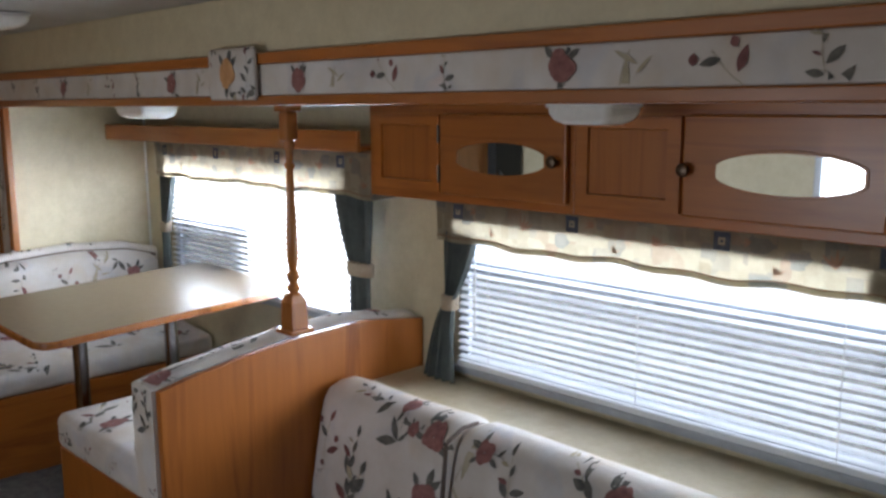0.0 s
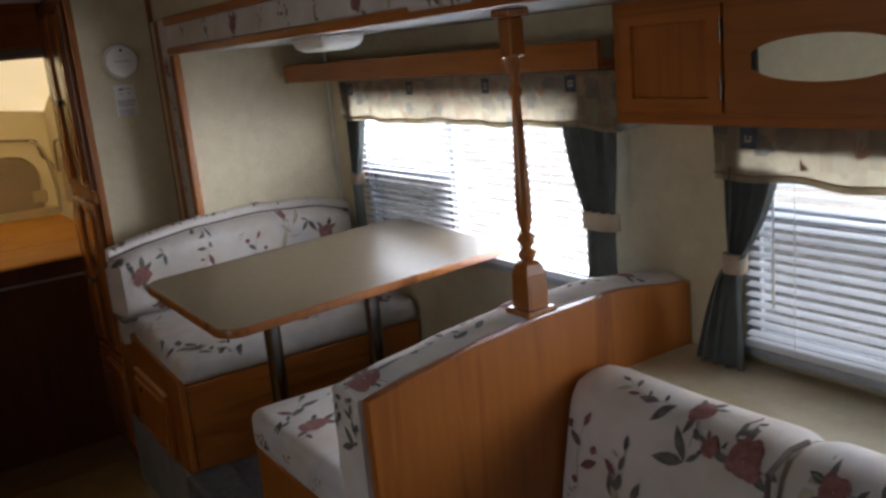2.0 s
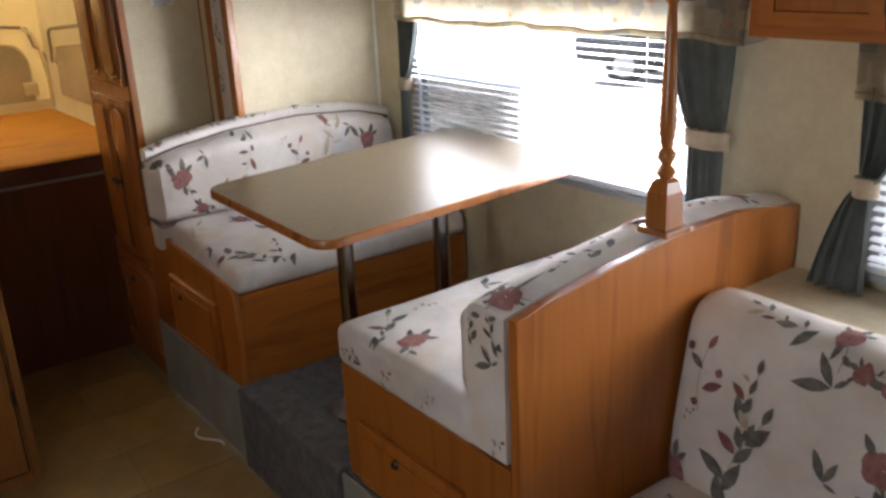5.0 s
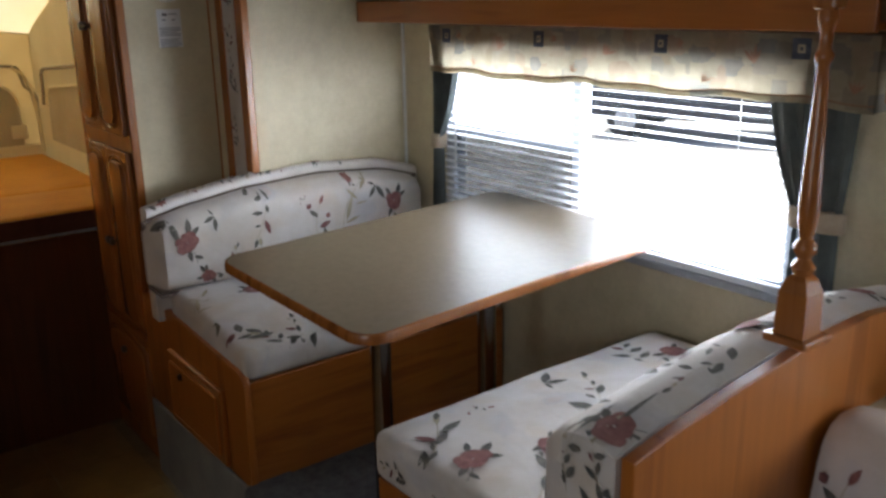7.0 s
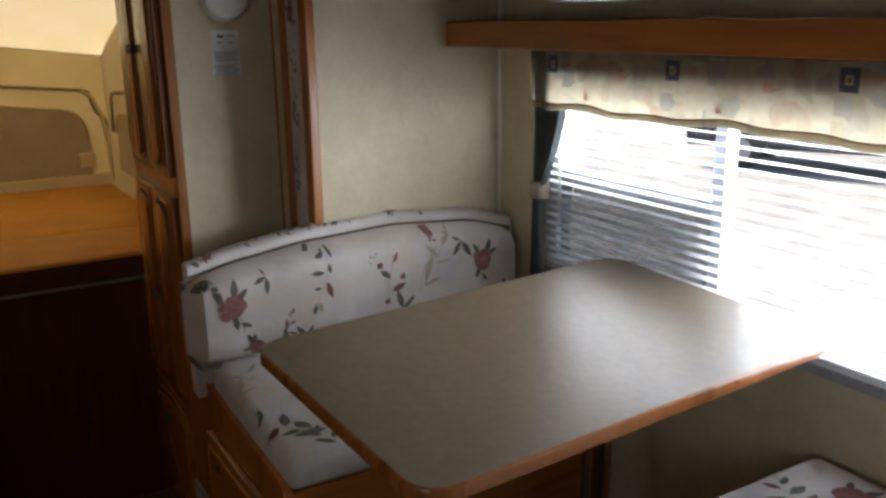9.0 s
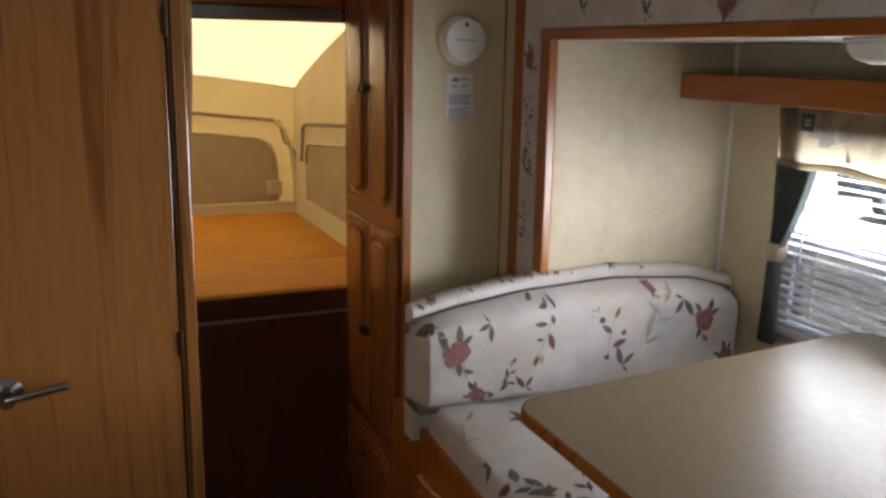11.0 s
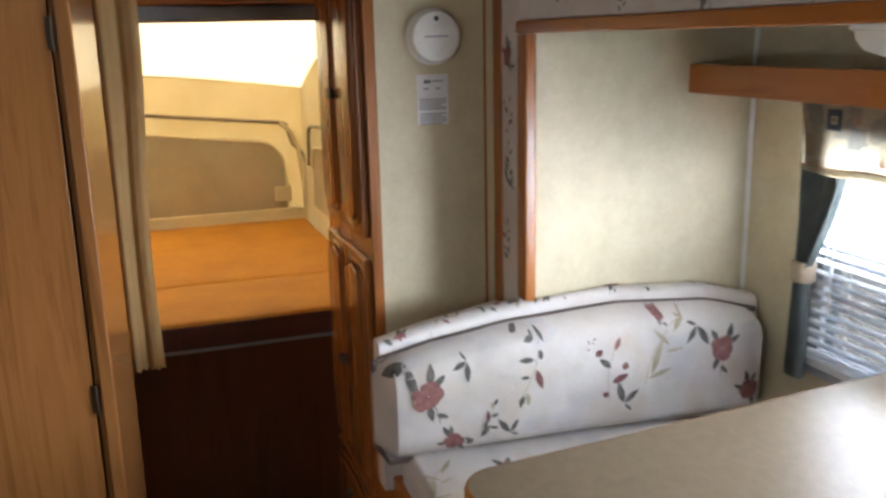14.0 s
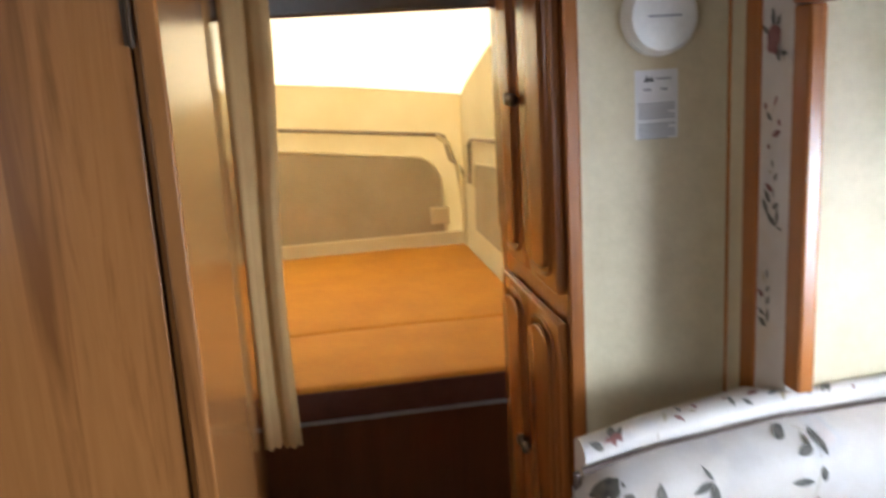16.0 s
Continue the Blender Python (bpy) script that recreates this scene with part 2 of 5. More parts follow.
def floor_mat():
    m, n, l, b = mat_new("vinyl_tile", 0.35)
    v = coords(n, l)
    oi = n.new("ShaderNodeObjectInfo")
    f = noise_tex(n, l, v, 8, 5, 0.65)
    f2 = noise_tex(n, l, v, 55, 3, 0.6)
    col = ramp(n, l, f, [(0.3, (0.22, 0.135, 0.042)), (0.7, (0.34, 0.205, 0.066))])
    col = mixc(n, l, col, ramp(n, l, oi.outputs["Random"], [(0, (0.9, 0.88, 0.86)), (1, (1, 1, 1))]), 1.0, "MULTIPLY")
    l.new(col, b.inputs["Base Color"])
    bump(n, l, b, f2, 0.08)
    return m


TILE = floor_mat()
GROUT = mottled("tile_joint", (0.20, 0.14, 0.07), (0.26, 0.19, 0.1), 20, 0.7, 0.1)

# ---- building helpers ----
from mathutils.bvhtree import BVHTree

FLOOR, SLIDE_Z, SLIDE_CEIL, CEIL = 0.0, 0.306, 1.735, 2.03
WIN_Y, FASCIA_Y, END_X, RIGHT_X = 2.46, 1.815, -3.55, 0.30


def thing(name, at, label, category, group="", kind=""):
    ob = new(name)
    ob.empty_display_size = 0.05
    ob.location = at
    return tagged(ob, label, category, group, kind)


def world_at(ob):
    p = Vector((0, 0, 0))
    while ob:
        p += ob.location
        ob = ob.parent
    return p


def part(name, bm, material, parent=None, label="", smooth=False, kind="", category=""):
    """Links a bmesh made in world coordinates as one mesh object under a thing or a part."""
    off = world_at(parent) if parent else Vector((0, 0, 0))
    bmesh.ops.translate(bm, verts=bm.verts, vec=-off)
    me = bpy.data.meshes.new(name)
    bm.to_mesh(me)
    bm.free()
    for mt in material if isinstance(material, (list, tuple)) else [material]:
        me.materials.append(mt)
    if smooth:
        me.polygons.foreach_set("use_smooth", [True] * len(me.polygons))
        me.set_sharp_from_angle(angle=radians(40))
    ob = new(name, me)
    ob.parent = parent
    return tagged(ob, label, category, "", kind)


def box(x0, x1, y0, y1, z0, z1, bevel=0.0, seg=2, bm=None):
    own = bmesh.new()
    m = Matrix.Translation(((x0 + x1) / 2, (y0 + y1) / 2, (z0 + z1) / 2)) @ Matrix.Diagonal((abs(x1 - x0), abs(y1 - y0), abs(z1 - z0), 1))
    bmesh.ops.create_cube(own, size=1, matrix=m)
    if bevel:
        bmesh.ops.bevel(own, geom=own.edges[:], offset=bevel, segments=seg, profile=0.5, affect="EDGES")
    return join(bm, own)


def join(bm, own):
    if bm is None:
        return own
    me = bpy.data.meshes.new("t")
    own.to_mesh(me)
    own.free()
    bm.from_mesh(me)
    bpy.data.meshes.remove(me)
    return bm


def prism(points, axis, a, b, bevel=0.0, seg=2, bm=None):
    """A flat outline (u, v) drawn out along an axis from a to b. u, v are the other two axes in the order x, y, z."""
    own = bmesh.new()

    def put(p, w):
        q = [p[0], p[1]]
        q.insert("xyz".index(axis), w)
        return own.verts.new(q)
    lo, hi = [put(p, a) for p in points], [put(p, b) for p in points]
    k = len(points)
    f1, f2 = own.faces.new(lo), own.faces.new(hi)
    for i in range(k):
        own.faces.new((lo[i], lo[(i + 1) % k], hi[(i + 1) % k], hi[i]))
    bmesh.ops.recalc_face_normals(own, faces=own.faces[:])
    if bevel:
        bmesh.ops.bevel(own, geom=list({e for f in (f1, f2) for e in f.edges}), offset=bevel, segments=seg, profile=0.5, affect="EDGES")
    return join(bm, own)


def rounded(u0, u1, v0, v1, r, k=5, corners=(1, 1, 1, 1)):
    pts = []
    for i, (cu, cv, a) in enumerate(((u1 - r, v1 - r, 0), (u0 + r, v1 - r, 90), (u0 + r, v0 + r, 180), (u1 - r, v0 + r, 270))):
        if corners[i]:
            pts += [(cu + r * math.cos(radians(a + 90 * j / k)), cv + r * math.sin(radians(a + 90 * j / k))) for j in range(k + 1)]
        else:
            pts.append(((u1, v1), (u0, v1), (u0, v0), (u1, v0))[i])
    return pts


def oval(cu, cv, ru, rv, k=28, flat=1.0):
    """An oval whose ends are cut square where flat is under 1."""
    return [(cu + max(-flat, min(flat, math.cos(2 * math.pi * i / k))) * ru, cv + rv * math.sin(2 * math.pi * i / k)) for i in range(k)]


def lathe(cx, cy, cz, prof, k=16, axis="z", bm=None):
    """A turned shape: prof is (radius, height) from the bottom up."""
    own = bmesh.new()
    rings = []
    for r, h in prof:
        ring = []
        for i in range(k):
            a = 2 * math.pi * i / k
            p = (r * math.cos(a), r * math.sin(a), h)
            if axis == "y":
                p = (p[0], -h, p[1])
            if axis == "x":
                p = (h, p[0], p[1])
            ring.append(own.verts.new((cx + p[0], cy + p[1], cz + p[2])))
        rings.append(ring)
    for a, b in zip(rings, rings[1:]):
        for i in range(k):
            own.faces.new((a[i], a[(i + 1) % k], b[(i + 1) % k], b[i]))
    own.faces.new(rings[0])
    own.faces.new(rings[-1])
    bmesh.ops.recalc_face_normals(own, faces=own.faces[:])
    return join(bm, own)


def tube(points, r, k=8, bm=None):
    own = bmesh.new()
    rings = []
    pts = [Vector(p) for p in points]
    for i, p in enumerate(pts):
        d = (pts[min(i + 1, len(pts) - 1)] - pts[max(i - 1, 0)]).normalized()
        a = d.orthogonal().normalized() if i == 0 else (rings_a - rings_a.dot(d) * d).normalized()
        rings_a = a
        b = d.cross(a)
        rings.append([own.verts.new(p + r * (math.cos(2 * math.pi * j / k) * a + math.sin(2 * math.pi * j / k) * b)) for j in range(k)])
    for a, b in zip(rings, rings[1:]):
        for j in range(k):
            own.faces.new((a[j], a[(j + 1) % k], b[(j + 1) % k], b[j]))
    own.faces.new(rings[0])
    own.faces.new(rings[-1])
    bmesh.ops.recalc_face_normals(own, faces=own.faces[:])
    return join(bm, own)


def loft(rows, close=False, bm=None, thick=0.0):
    """A skin through rows of points."""
    own = bmesh.new()
    vs = [[own.verts.new(p) for p in r] for r in rows]
    for a, b in zip(vs, vs[1:]):
        k = len(a)
        for i in range(k if close else k - 1):
            own.faces.new((a[i], a[(i + 1) % k], b[(i + 1) % k], b[i]))
    if close:
        own.faces.new(vs[0])
        own.faces.new(vs[-1])
    bmesh.ops.recalc_face_normals(own, faces=own.faces[:])
    if thick:
        bmesh.ops.solidify(own, geom=own.faces[:], thickness=thick)
    return join(bm, own)


def wall_with_holes(axis, at, thick, u0, u1, v0, v1, holes):
    """A wall across one axis, from u0 to u1 and v0 to v1, with openings (u0, u1, v0, v1) cut through."""
    us = sorted({u0, u1, *(h[0] for h in holes), *(h[1] for h in holes)})
    vs = sorted({v0, v1, *(h[2] for h in holes), *(h[3] for h in holes)})
    bm = bmesh.new()
    grid = {}

    def vert(i, j, s):
        if (i, j, s) not in grid:
            q = [us[i], vs[j]]
            q.insert("xyz".index(axis), at + s * thick)
            grid[i, j, s] = bm.verts.new(q)
        return grid[i, j, s]

    def solid(i, j):
        if not (0 <= i < len(us) - 1 and 0 <= j < len(vs) - 1):
            return False
        u, v = (us[i] + us[i + 1]) / 2, (vs[j] + vs[j + 1]) / 2
        return not any(h[0] < u < h[1] and h[2] < v < h[3] for h in holes)
    for i in range(len(us) - 1):
        for j in range(len(vs) - 1):
            if not solid(i, j):
                continue
            for s in (0, 1):
                bm.faces.new([vert(a, b, s) for a, b in ((i, j), (i + 1, j), (i + 1, j + 1), (i, j + 1))])
            for (di, dj), e in (((-1, 0), ((i, j), (i, j + 1))), ((1, 0), ((i + 1, j), (i + 1, j + 1))), ((0, -1), ((i, j), (i + 1, j))), ((0, 1), ((i, j + 1), (i + 1, j + 1)))):
                if not solid(i + di, j + dj):
                    bm.faces.new((vert(*e[0], 0), vert(*e[1], 0), vert(*e[1], 1), vert(*e[0], 1)))
    bmesh.ops.recalc_face_normals(bm, faces=bm.faces[:])
    return bm


def structure(name, bm, material, label, category, smooth=False):
    return part(name, bm, material, None, label, smooth, "structure", category)


# ---- the shell ----
WIN1 = (-3.285, -1.94, 0.955, 1.50)
WIN2 = (-1.43, -0.07, 0.905, 1.415)
KWIN = (-1.36, -0.74, 1.10, 1.58)
structure("wall_window", wall_with_holes("y", WIN_Y, 0.05, END_X - 0.05, RIGHT_X + 0.05, SLIDE_Z - 0.1, SLIDE_CEIL + 0.05, [WIN1, WIN2]), WALLPAPER, "mottled cream wallpaper wall with two windows", "wall")
structure("wall_slide_end", box(END_X - 0.05, END_X, FASCIA_Y + 0.012, WIN_Y - 0.003, SLIDE_Z - 0.1, SLIDE_CEIL + 0.05), WALLPAPER, "mottled cream wallpaper end wall behind the dinette", "wall")
structure("wall_slide_far", box(RIGHT_X, RIGHT_X + 0.05, FASCIA_Y + 0.012, WIN_Y - 0.003, SLIDE_Z - 0.1, SLIDE_CEIL + 0.05), WALLPAPER, "mottled cream wallpaper end wall beyond the sofa", "wall")
structure("ceiling_slide", box(END_X + 0.002, RIGHT_X - 0.002, FASCIA_Y + 0.02, WIN_Y - 0.004, SLIDE_CEIL, SLIDE_CEIL + 0.04), CEILING, "off-white board ceiling of the slide-out", "ceiling")
structure("floor_slide", box(END_X + 0.002, RIGHT_X - 0.002, 1.480, WIN_Y - 0.004, SLIDE_Z - 0.05, SLIDE_Z), CARPET, "raised dark grey carpet floor under the dinette", "floor")
structure("wall_header", box(-3.78, 2.30, FASCIA_Y + 0.012, FASCIA_Y + 0.06, SLIDE_CEIL + 0.045, CEIL), WALLPAPER, "cream wallpaper wall above the slide-out opening", "wall")
structure("wall_side", box(RIGHT_X + 0.052, 2.30, FASCIA_Y + 0.012, FASCIA_Y + 0.06, FLOOR, SLIDE_CEIL + 0.043), WALLPAPER, "cream wallpaper side wall", "wall")
structure("wall_kitchen", wall_with_holes("y", -0.55, 0.05, -4.36, 2.30, FLOOR, CEIL, [KWIN]), WALLPAPER, "plain cream wallpaper wall with a kitchen window", "wall")
structure("wall_rear", box(2.25, 2.30, -0.50, FASCIA_Y + 0.01, FLOOR, CEIL), DOORWOOD, "plain wood-veneer end wall", "wall")
structure("wainscot", box(-3.39, 2.24, -0.4985, -0.475, FLOOR + 0.001, 0.92, 0.004), DOORWOOD, "wood-veneer panelling along the aisle", "wall")
structure("wall_behind_pantry", box(-4.36, -3.78, FASCIA_Y + 0.012, FASCIA_Y + 0.06, FLOOR, CEIL), WALLPAPER, "cream wallpaper wall behind the pantry", "wall")
structure("ceiling", box(-4.36, 2.30, -0.55, FASCIA_Y + 0.06, CEIL + 0.002, CEIL + 0.05), CEILING, "white board ceiling", "ceiling")
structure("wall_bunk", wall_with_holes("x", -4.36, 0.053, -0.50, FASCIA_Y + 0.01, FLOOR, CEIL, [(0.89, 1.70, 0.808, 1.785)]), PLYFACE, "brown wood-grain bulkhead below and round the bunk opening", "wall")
structure("header_trim", box(-4.303, -4.28, 0.89, 1.49, 1.83, 2.02, 0.004), OAK_Y, "oak header above the bunk opening", "trim")
structure("header_seal", box(-4.303, -4.287, 0.89, 1.49, 1.79, 1.828, 0.005), GREYVINYL, "grey rubber seal along the bunk opening", "trim")

# bathroom wall with its door frame
structure("wall_bathroom", wall_with_holes("x", -3.455, 0.05, -0.50, 0.852, FLOOR, CEIL, [(0.24, 0.846, 0.04, 1.93)]), DOORWOOD, "wood-veneer bathroom wall", "wall")
structure("wall_passage", box(-4.304, -3.692, 0.84, 0.886, FLOOR, CEIL), DOORWOOD, "wood-veneer side wall of the short passage", "wall")
structure("door_casing", box(-3.4035, -3.392, 0.8535, 0.880, FLOOR, CEIL - 0.005, 0.004), DOORWOOD, "wooden door casing strip", "trim")
structure("wall_return", prism([(-3.4045, 0.8535), (-3.4045, 0.878), (-3.69, 0.906), (-3.69, 0.8535)], "z", FLOOR, CEIL - 0.001), DOORWOOD, "narrow wood-veneer return wall beside the bathroom door", "wall")

# the vinyl tile floor
tile_floor = structure("floor", box(-4.40, 2.32, -0.58, 1.90, -0.04, -0.004), GROUT, "tan vinyl tile floor with darker joints", "floor")
T = 0.305


def tile_mesh():
    bm = box(-T / 2 + 0.0015, T / 2 - 0.0015, -T / 2 + 0.0015, T / 2 - 0.0015, -0.003, 0.0)
    me = bpy.data.meshes.new("floor_tile")
    bm.to_mesh(me)
    bm.free()
    me.materials.append(TILE)
    return me


tile_data = tile_mesh()
for i in range(20):
    for j in range(5):
        cx, cy = -4.15 + T * i, 1.15 - T / 2 - T * (j - 1)
        if cx + T / 2 < 2.25 and cy + T / 2 < 1.47 and cy - T / 2 > -0.5:
            t_ob = new("floor_tile", tile_data)
            t_ob.location = (cx, cy, 0)
            t_ob.parent = tile_floor

# the step of the slide-out floor
structure("step_fascia", box(-3.768, RIGHT_X, 1.468, 1.478, 0.012, SLIDE_Z - 0.002, 0.003), GREYVINYL, "pale grey vinyl face of the raised floor", "step")
carpet_wrap = prism([(1.452, 0.014), (1.466, 0.014), (1.466, SLIDE_Z - 0.004), (1.60, SLIDE_Z + 0.003), (1.60, SLIDE_Z + 0.012), (1.47, SLIDE_Z + 0.012), (1.456, SLIDE_Z + 0.006), (1.452, SLIDE_Z - 0.006)], "x", -2.98, -2.33)
structure("step_carpet", carpet_wrap, CARPET, "dark grey carpet wrapped over the raised floor's edge", "step")

# ---- the opening's frame ----
fas = thing("slide_valance", (-1.6, FASCIA_Y, 1.80), "long padded floral cloth board edged with oak trim", "valance", kind="structure")
part("trim_top", box(-3.54, RIGHT_X + 0.15, FASCIA_Y - 0.022, FASCIA_Y + 0.010, 1.842, 1.872, 0.004), OAK_X, fas, "oak trim")
part("trim_bottom", box(-3.54, RIGHT_X + 0.15, FASCIA_Y - 0.022, FASCIA_Y + 0.018, 1.733, 1.760, 0.004), OAK_X, fas, "oak trim")
valance_cloth = part("cloth_panel", box(-3.54, RIGHT_X + 0.15, FASCIA_Y - 0.014, FASCIA_Y + 0.009, 1.7605, 1.8415, 0.004), CLOTH, fas)
pad = part("cloth_pad", box(-1.775, -1.543, FASCIA_Y - 0.040, FASCIA_Y - 0.0225, 1.748, 1.888, 0.012, 3), CLOTH, fas, "stuffed floral cloth pad", True)
jamb = thing("slide_jamb", (-3.6, FASCIA_Y, 1.0), "upright floral cloth strip edged with oak trim", "trim", kind="structure")
part("trim_edge", box(-3.542, -3.494, FASCIA_Y - 0.018, FASCIA_Y + 0.011, 1.113, 1.732, 0.005), CHERRY, jamb, "reddish wood edge trim")
part("wallpaper_strip", box(-3.7565, -3.7005, FASCIA_Y - 0.006, FASCIA_Y + 0.011, SLIDE_Z + 0.005, 1.87), WALLPAPER, jamb, "cream wallpaper strip")
part("trim_inner", box(-3.700, -3.648, FASCIA_Y - 0.012, FASCIA_Y + 0.011, SLIDE_Z + 0.005, 1.87, 0.004), CHERRY, jamb, "reddish wood edge trim")
jamb_cloth = part("cloth_panel", box(-3.6475, -3.5425, FASCIA_Y - 0.010, FASCIA_Y + 0.011, SLIDE_Z + 0.005, 1.87, 0.004), CLOTH, jamb)
structure("corner_bead", box(END_X + 0.001, END_X + 0.010, WIN_Y - 0.012, WIN_Y - 0.001, SLIDE_Z, SLIDE_CEIL - 0.001, 0.003), WHITEPLASTIC, "thin white corner bead", "trim")

# ---- windows ----


def window(name, w, mullion, rail, label):
    x0, x1, z0, z1 = w
    win = thing(name, ((x0 + x1) / 2, WIN_Y + 0.03, z0), label, "window", kind="structure")
    y0, y1 = WIN_Y - 0.006, WIN_Y + 0.045
    f = 0.030
    bm = box(x0 - 0.012, x0 + f, y0, y1, z0 - 0.012, z1 + 0.012, 0.004)
    box(x1 - f, x1 + 0.012, y0, y1, z0 - 0.012, z1 + 0.012, 0.004, 2, bm)
    box(x0 + f, x1 - f, y0, y1, z0 - 0.012, z0 + f, 0.004, 2, bm)
    box(x0 + f, x1 - f, y0, y1, z1 - f, z1 + 0.012, 0.004, 2, bm)
    part("window_frame", bm, ALU, win, "grey painted metal frame")
    part("window_sill", box(x0 - 0.02, x1 + 0.02, WIN_Y - 0.03, y0 - 0.0005, z0 - 0.030, z0 - 0.006, 0.005), ALU, win)
    if mullion:
        part("mullion", box(mullion - 0.018, mullion + 0.018, y0 + 0.006, y1 - 0.004, z0 + f + 0.0005, z1 - f - 0.0005, 0.003), ALU, win)
    xr = mullion - 0.0185 if mullion else x1 - f - 0.0005
    part("sash_rail", box(x0 + f + 0.0005, xr, y0 + 0.005, y1 - 0.005, rail - 0.016, rail + 0.016, 0.003), ALU, win)
    for (a, b, c, d) in ([(x0 + f, xr, z0 + f, rail - 0.016), (x0 + f, xr, rail + 0.016, z1 - f)] + ([(mullion + 0.018, x1 - f, z0 + f, z1 - f)] if mullion else [])):
        p = part("pane", box(a, b, WIN_Y + 0.020, WIN_Y + 0.023, c, d), GLASS, win)
        p.visible_shadow = False
    s = part("insect_screen", box(x0 + f, xr, WIN_Y + 0.010, WIN_Y + 0.011, z0 + f, rail - 0.016), SCREEN, win, "fine grey insect screen")
    s.visible_shadow = False
    return win


window("window_1", WIN1, -2.67, 1.222, "wide dinette window with grey frame and sliding sash")
window("window_2", WIN2, None, 1.225, "wide sofa window with grey frame and screen")


kitchen_window = thing("window_3", (-1.05, -0.54, KWIN[2]), "small kitchen window with grey frame across the aisle", "window", kind="structure")
kx0, kx1, kz0, kz1 = KWIN
kf = box(kx0 - 0.012, kx0 + 0.025, -0.552, -0.494, kz0 - 0.012, kz1 + 0.012, 0.004)
box(kx1 - 0.025, kx1 + 0.012, -0.552, -0.494, kz0 - 0.012, kz1 + 0.012, 0.004, 2, kf)
box(kx0 + 0.025, kx1 - 0.025, -0.552, -0.494, kz0 - 0.012, kz0 + 0.025, 0.004, 2, kf)
box(kx0 + 0.025, kx1 - 0.025, -0.552, -0.494, kz1 - 0.025, kz1 + 0.012, 0.004, 2, kf)
part("window_frame", kf, ALU, kitchen_window, "grey painted metal frame")
part("pane", box(kx0 + 0.025, kx1 - 0.025, -0.528, -0.525, kz0 + 0.025, kz1 - 0.025), GLASS, kitchen_window).visible_shadow = False


def blind(w, tilt, pitch, zt, label):
    x0, x1, z0, z1 = w
    b = thing("venetian_blind", ((x0 + x1) / 2, WIN_Y - 0.03, zt), label, "blind", "window blinds")
    part("headrail", box(x0 + 0.01, x1 - 0.01, WIN_Y - 0.046, WIN_Y - 0.012, zt, zt + 0.028, 0.003), WHITEPLASTIC, b)
    bz = z0 + 0.012
    part("bottom_rail", box(x0 + 0.012, x1 - 0.012, WIN_Y - 0.043, WIN_Y - 0.019, bz - 0.012, bz + 0.006, 0.003), SLAT, b)
    half, yc = 0.0125, WIN_Y - 0.031
    k = int((zt - 0.012 - bz - 0.012) / pitch)
    c, s = math.cos(radians(tilt)), math.sin(radians(tilt))
    prof = []
    for a in (-1, -0.5, 0, 0.5, 1):
        u, h = a * half, 0.0013 * (1 - a * a)
        prof.append((c * u - s * h, s * u + c * h))
    data = None
    L = x1 - x0 - 0.03
    for i in range(k):
        zc = bz + 0.02 + pitch * i
        if data is None:
            rows = [[(xx, p[0], p[1]) for p in prof] for xx in (-L / 2, -L / 6, L / 6, L / 2)]
            bm = loft(rows)
            data = bpy.data.meshes.new("slat")
            bm.to_mesh(data)
            bm.free()
            data.materials.append(SLAT)
            data.polygons.foreach_set("use_smooth", [True] * len(data.polygons))
        sl = new("slat", data)
        sl.parent = b
        sl.location = (random.uniform(-0.002, 0.002), yc - b.location[1], zc - b.location[2])
        sl.rotation_euler = (radians(random.uniform(-2, 2)), radians(random.uniform(-0.15, 0.15)), 0)
    for xx in (x0 + 0.15, (x0 + x1) / 2, x1 - 0.15):
        part("ladder_cord", tube([(xx, yc - 0.0145, bz + 0.006), (xx, yc - 0.0145, zt)], 0.0011, 5), WHITEPLASTIC, b)
    part("tilt_wand", tube([(x0 + 0.10, yc - 0.022, zt - 0.36), (x0 + 0.10, yc - 0.022, zt + 0.004)], 0.003, 6), WHITEPLASTIC, b, "clear plastic wand")
    return b


blind(WIN1, 3, 0.0245, 1.462, "white metal venetian blind with open slats at the dinette")
blind(WIN2, 13, 0.0245, 1.378, "white metal venetian blind with half-closed slats over the sofa")


v_cloths = []


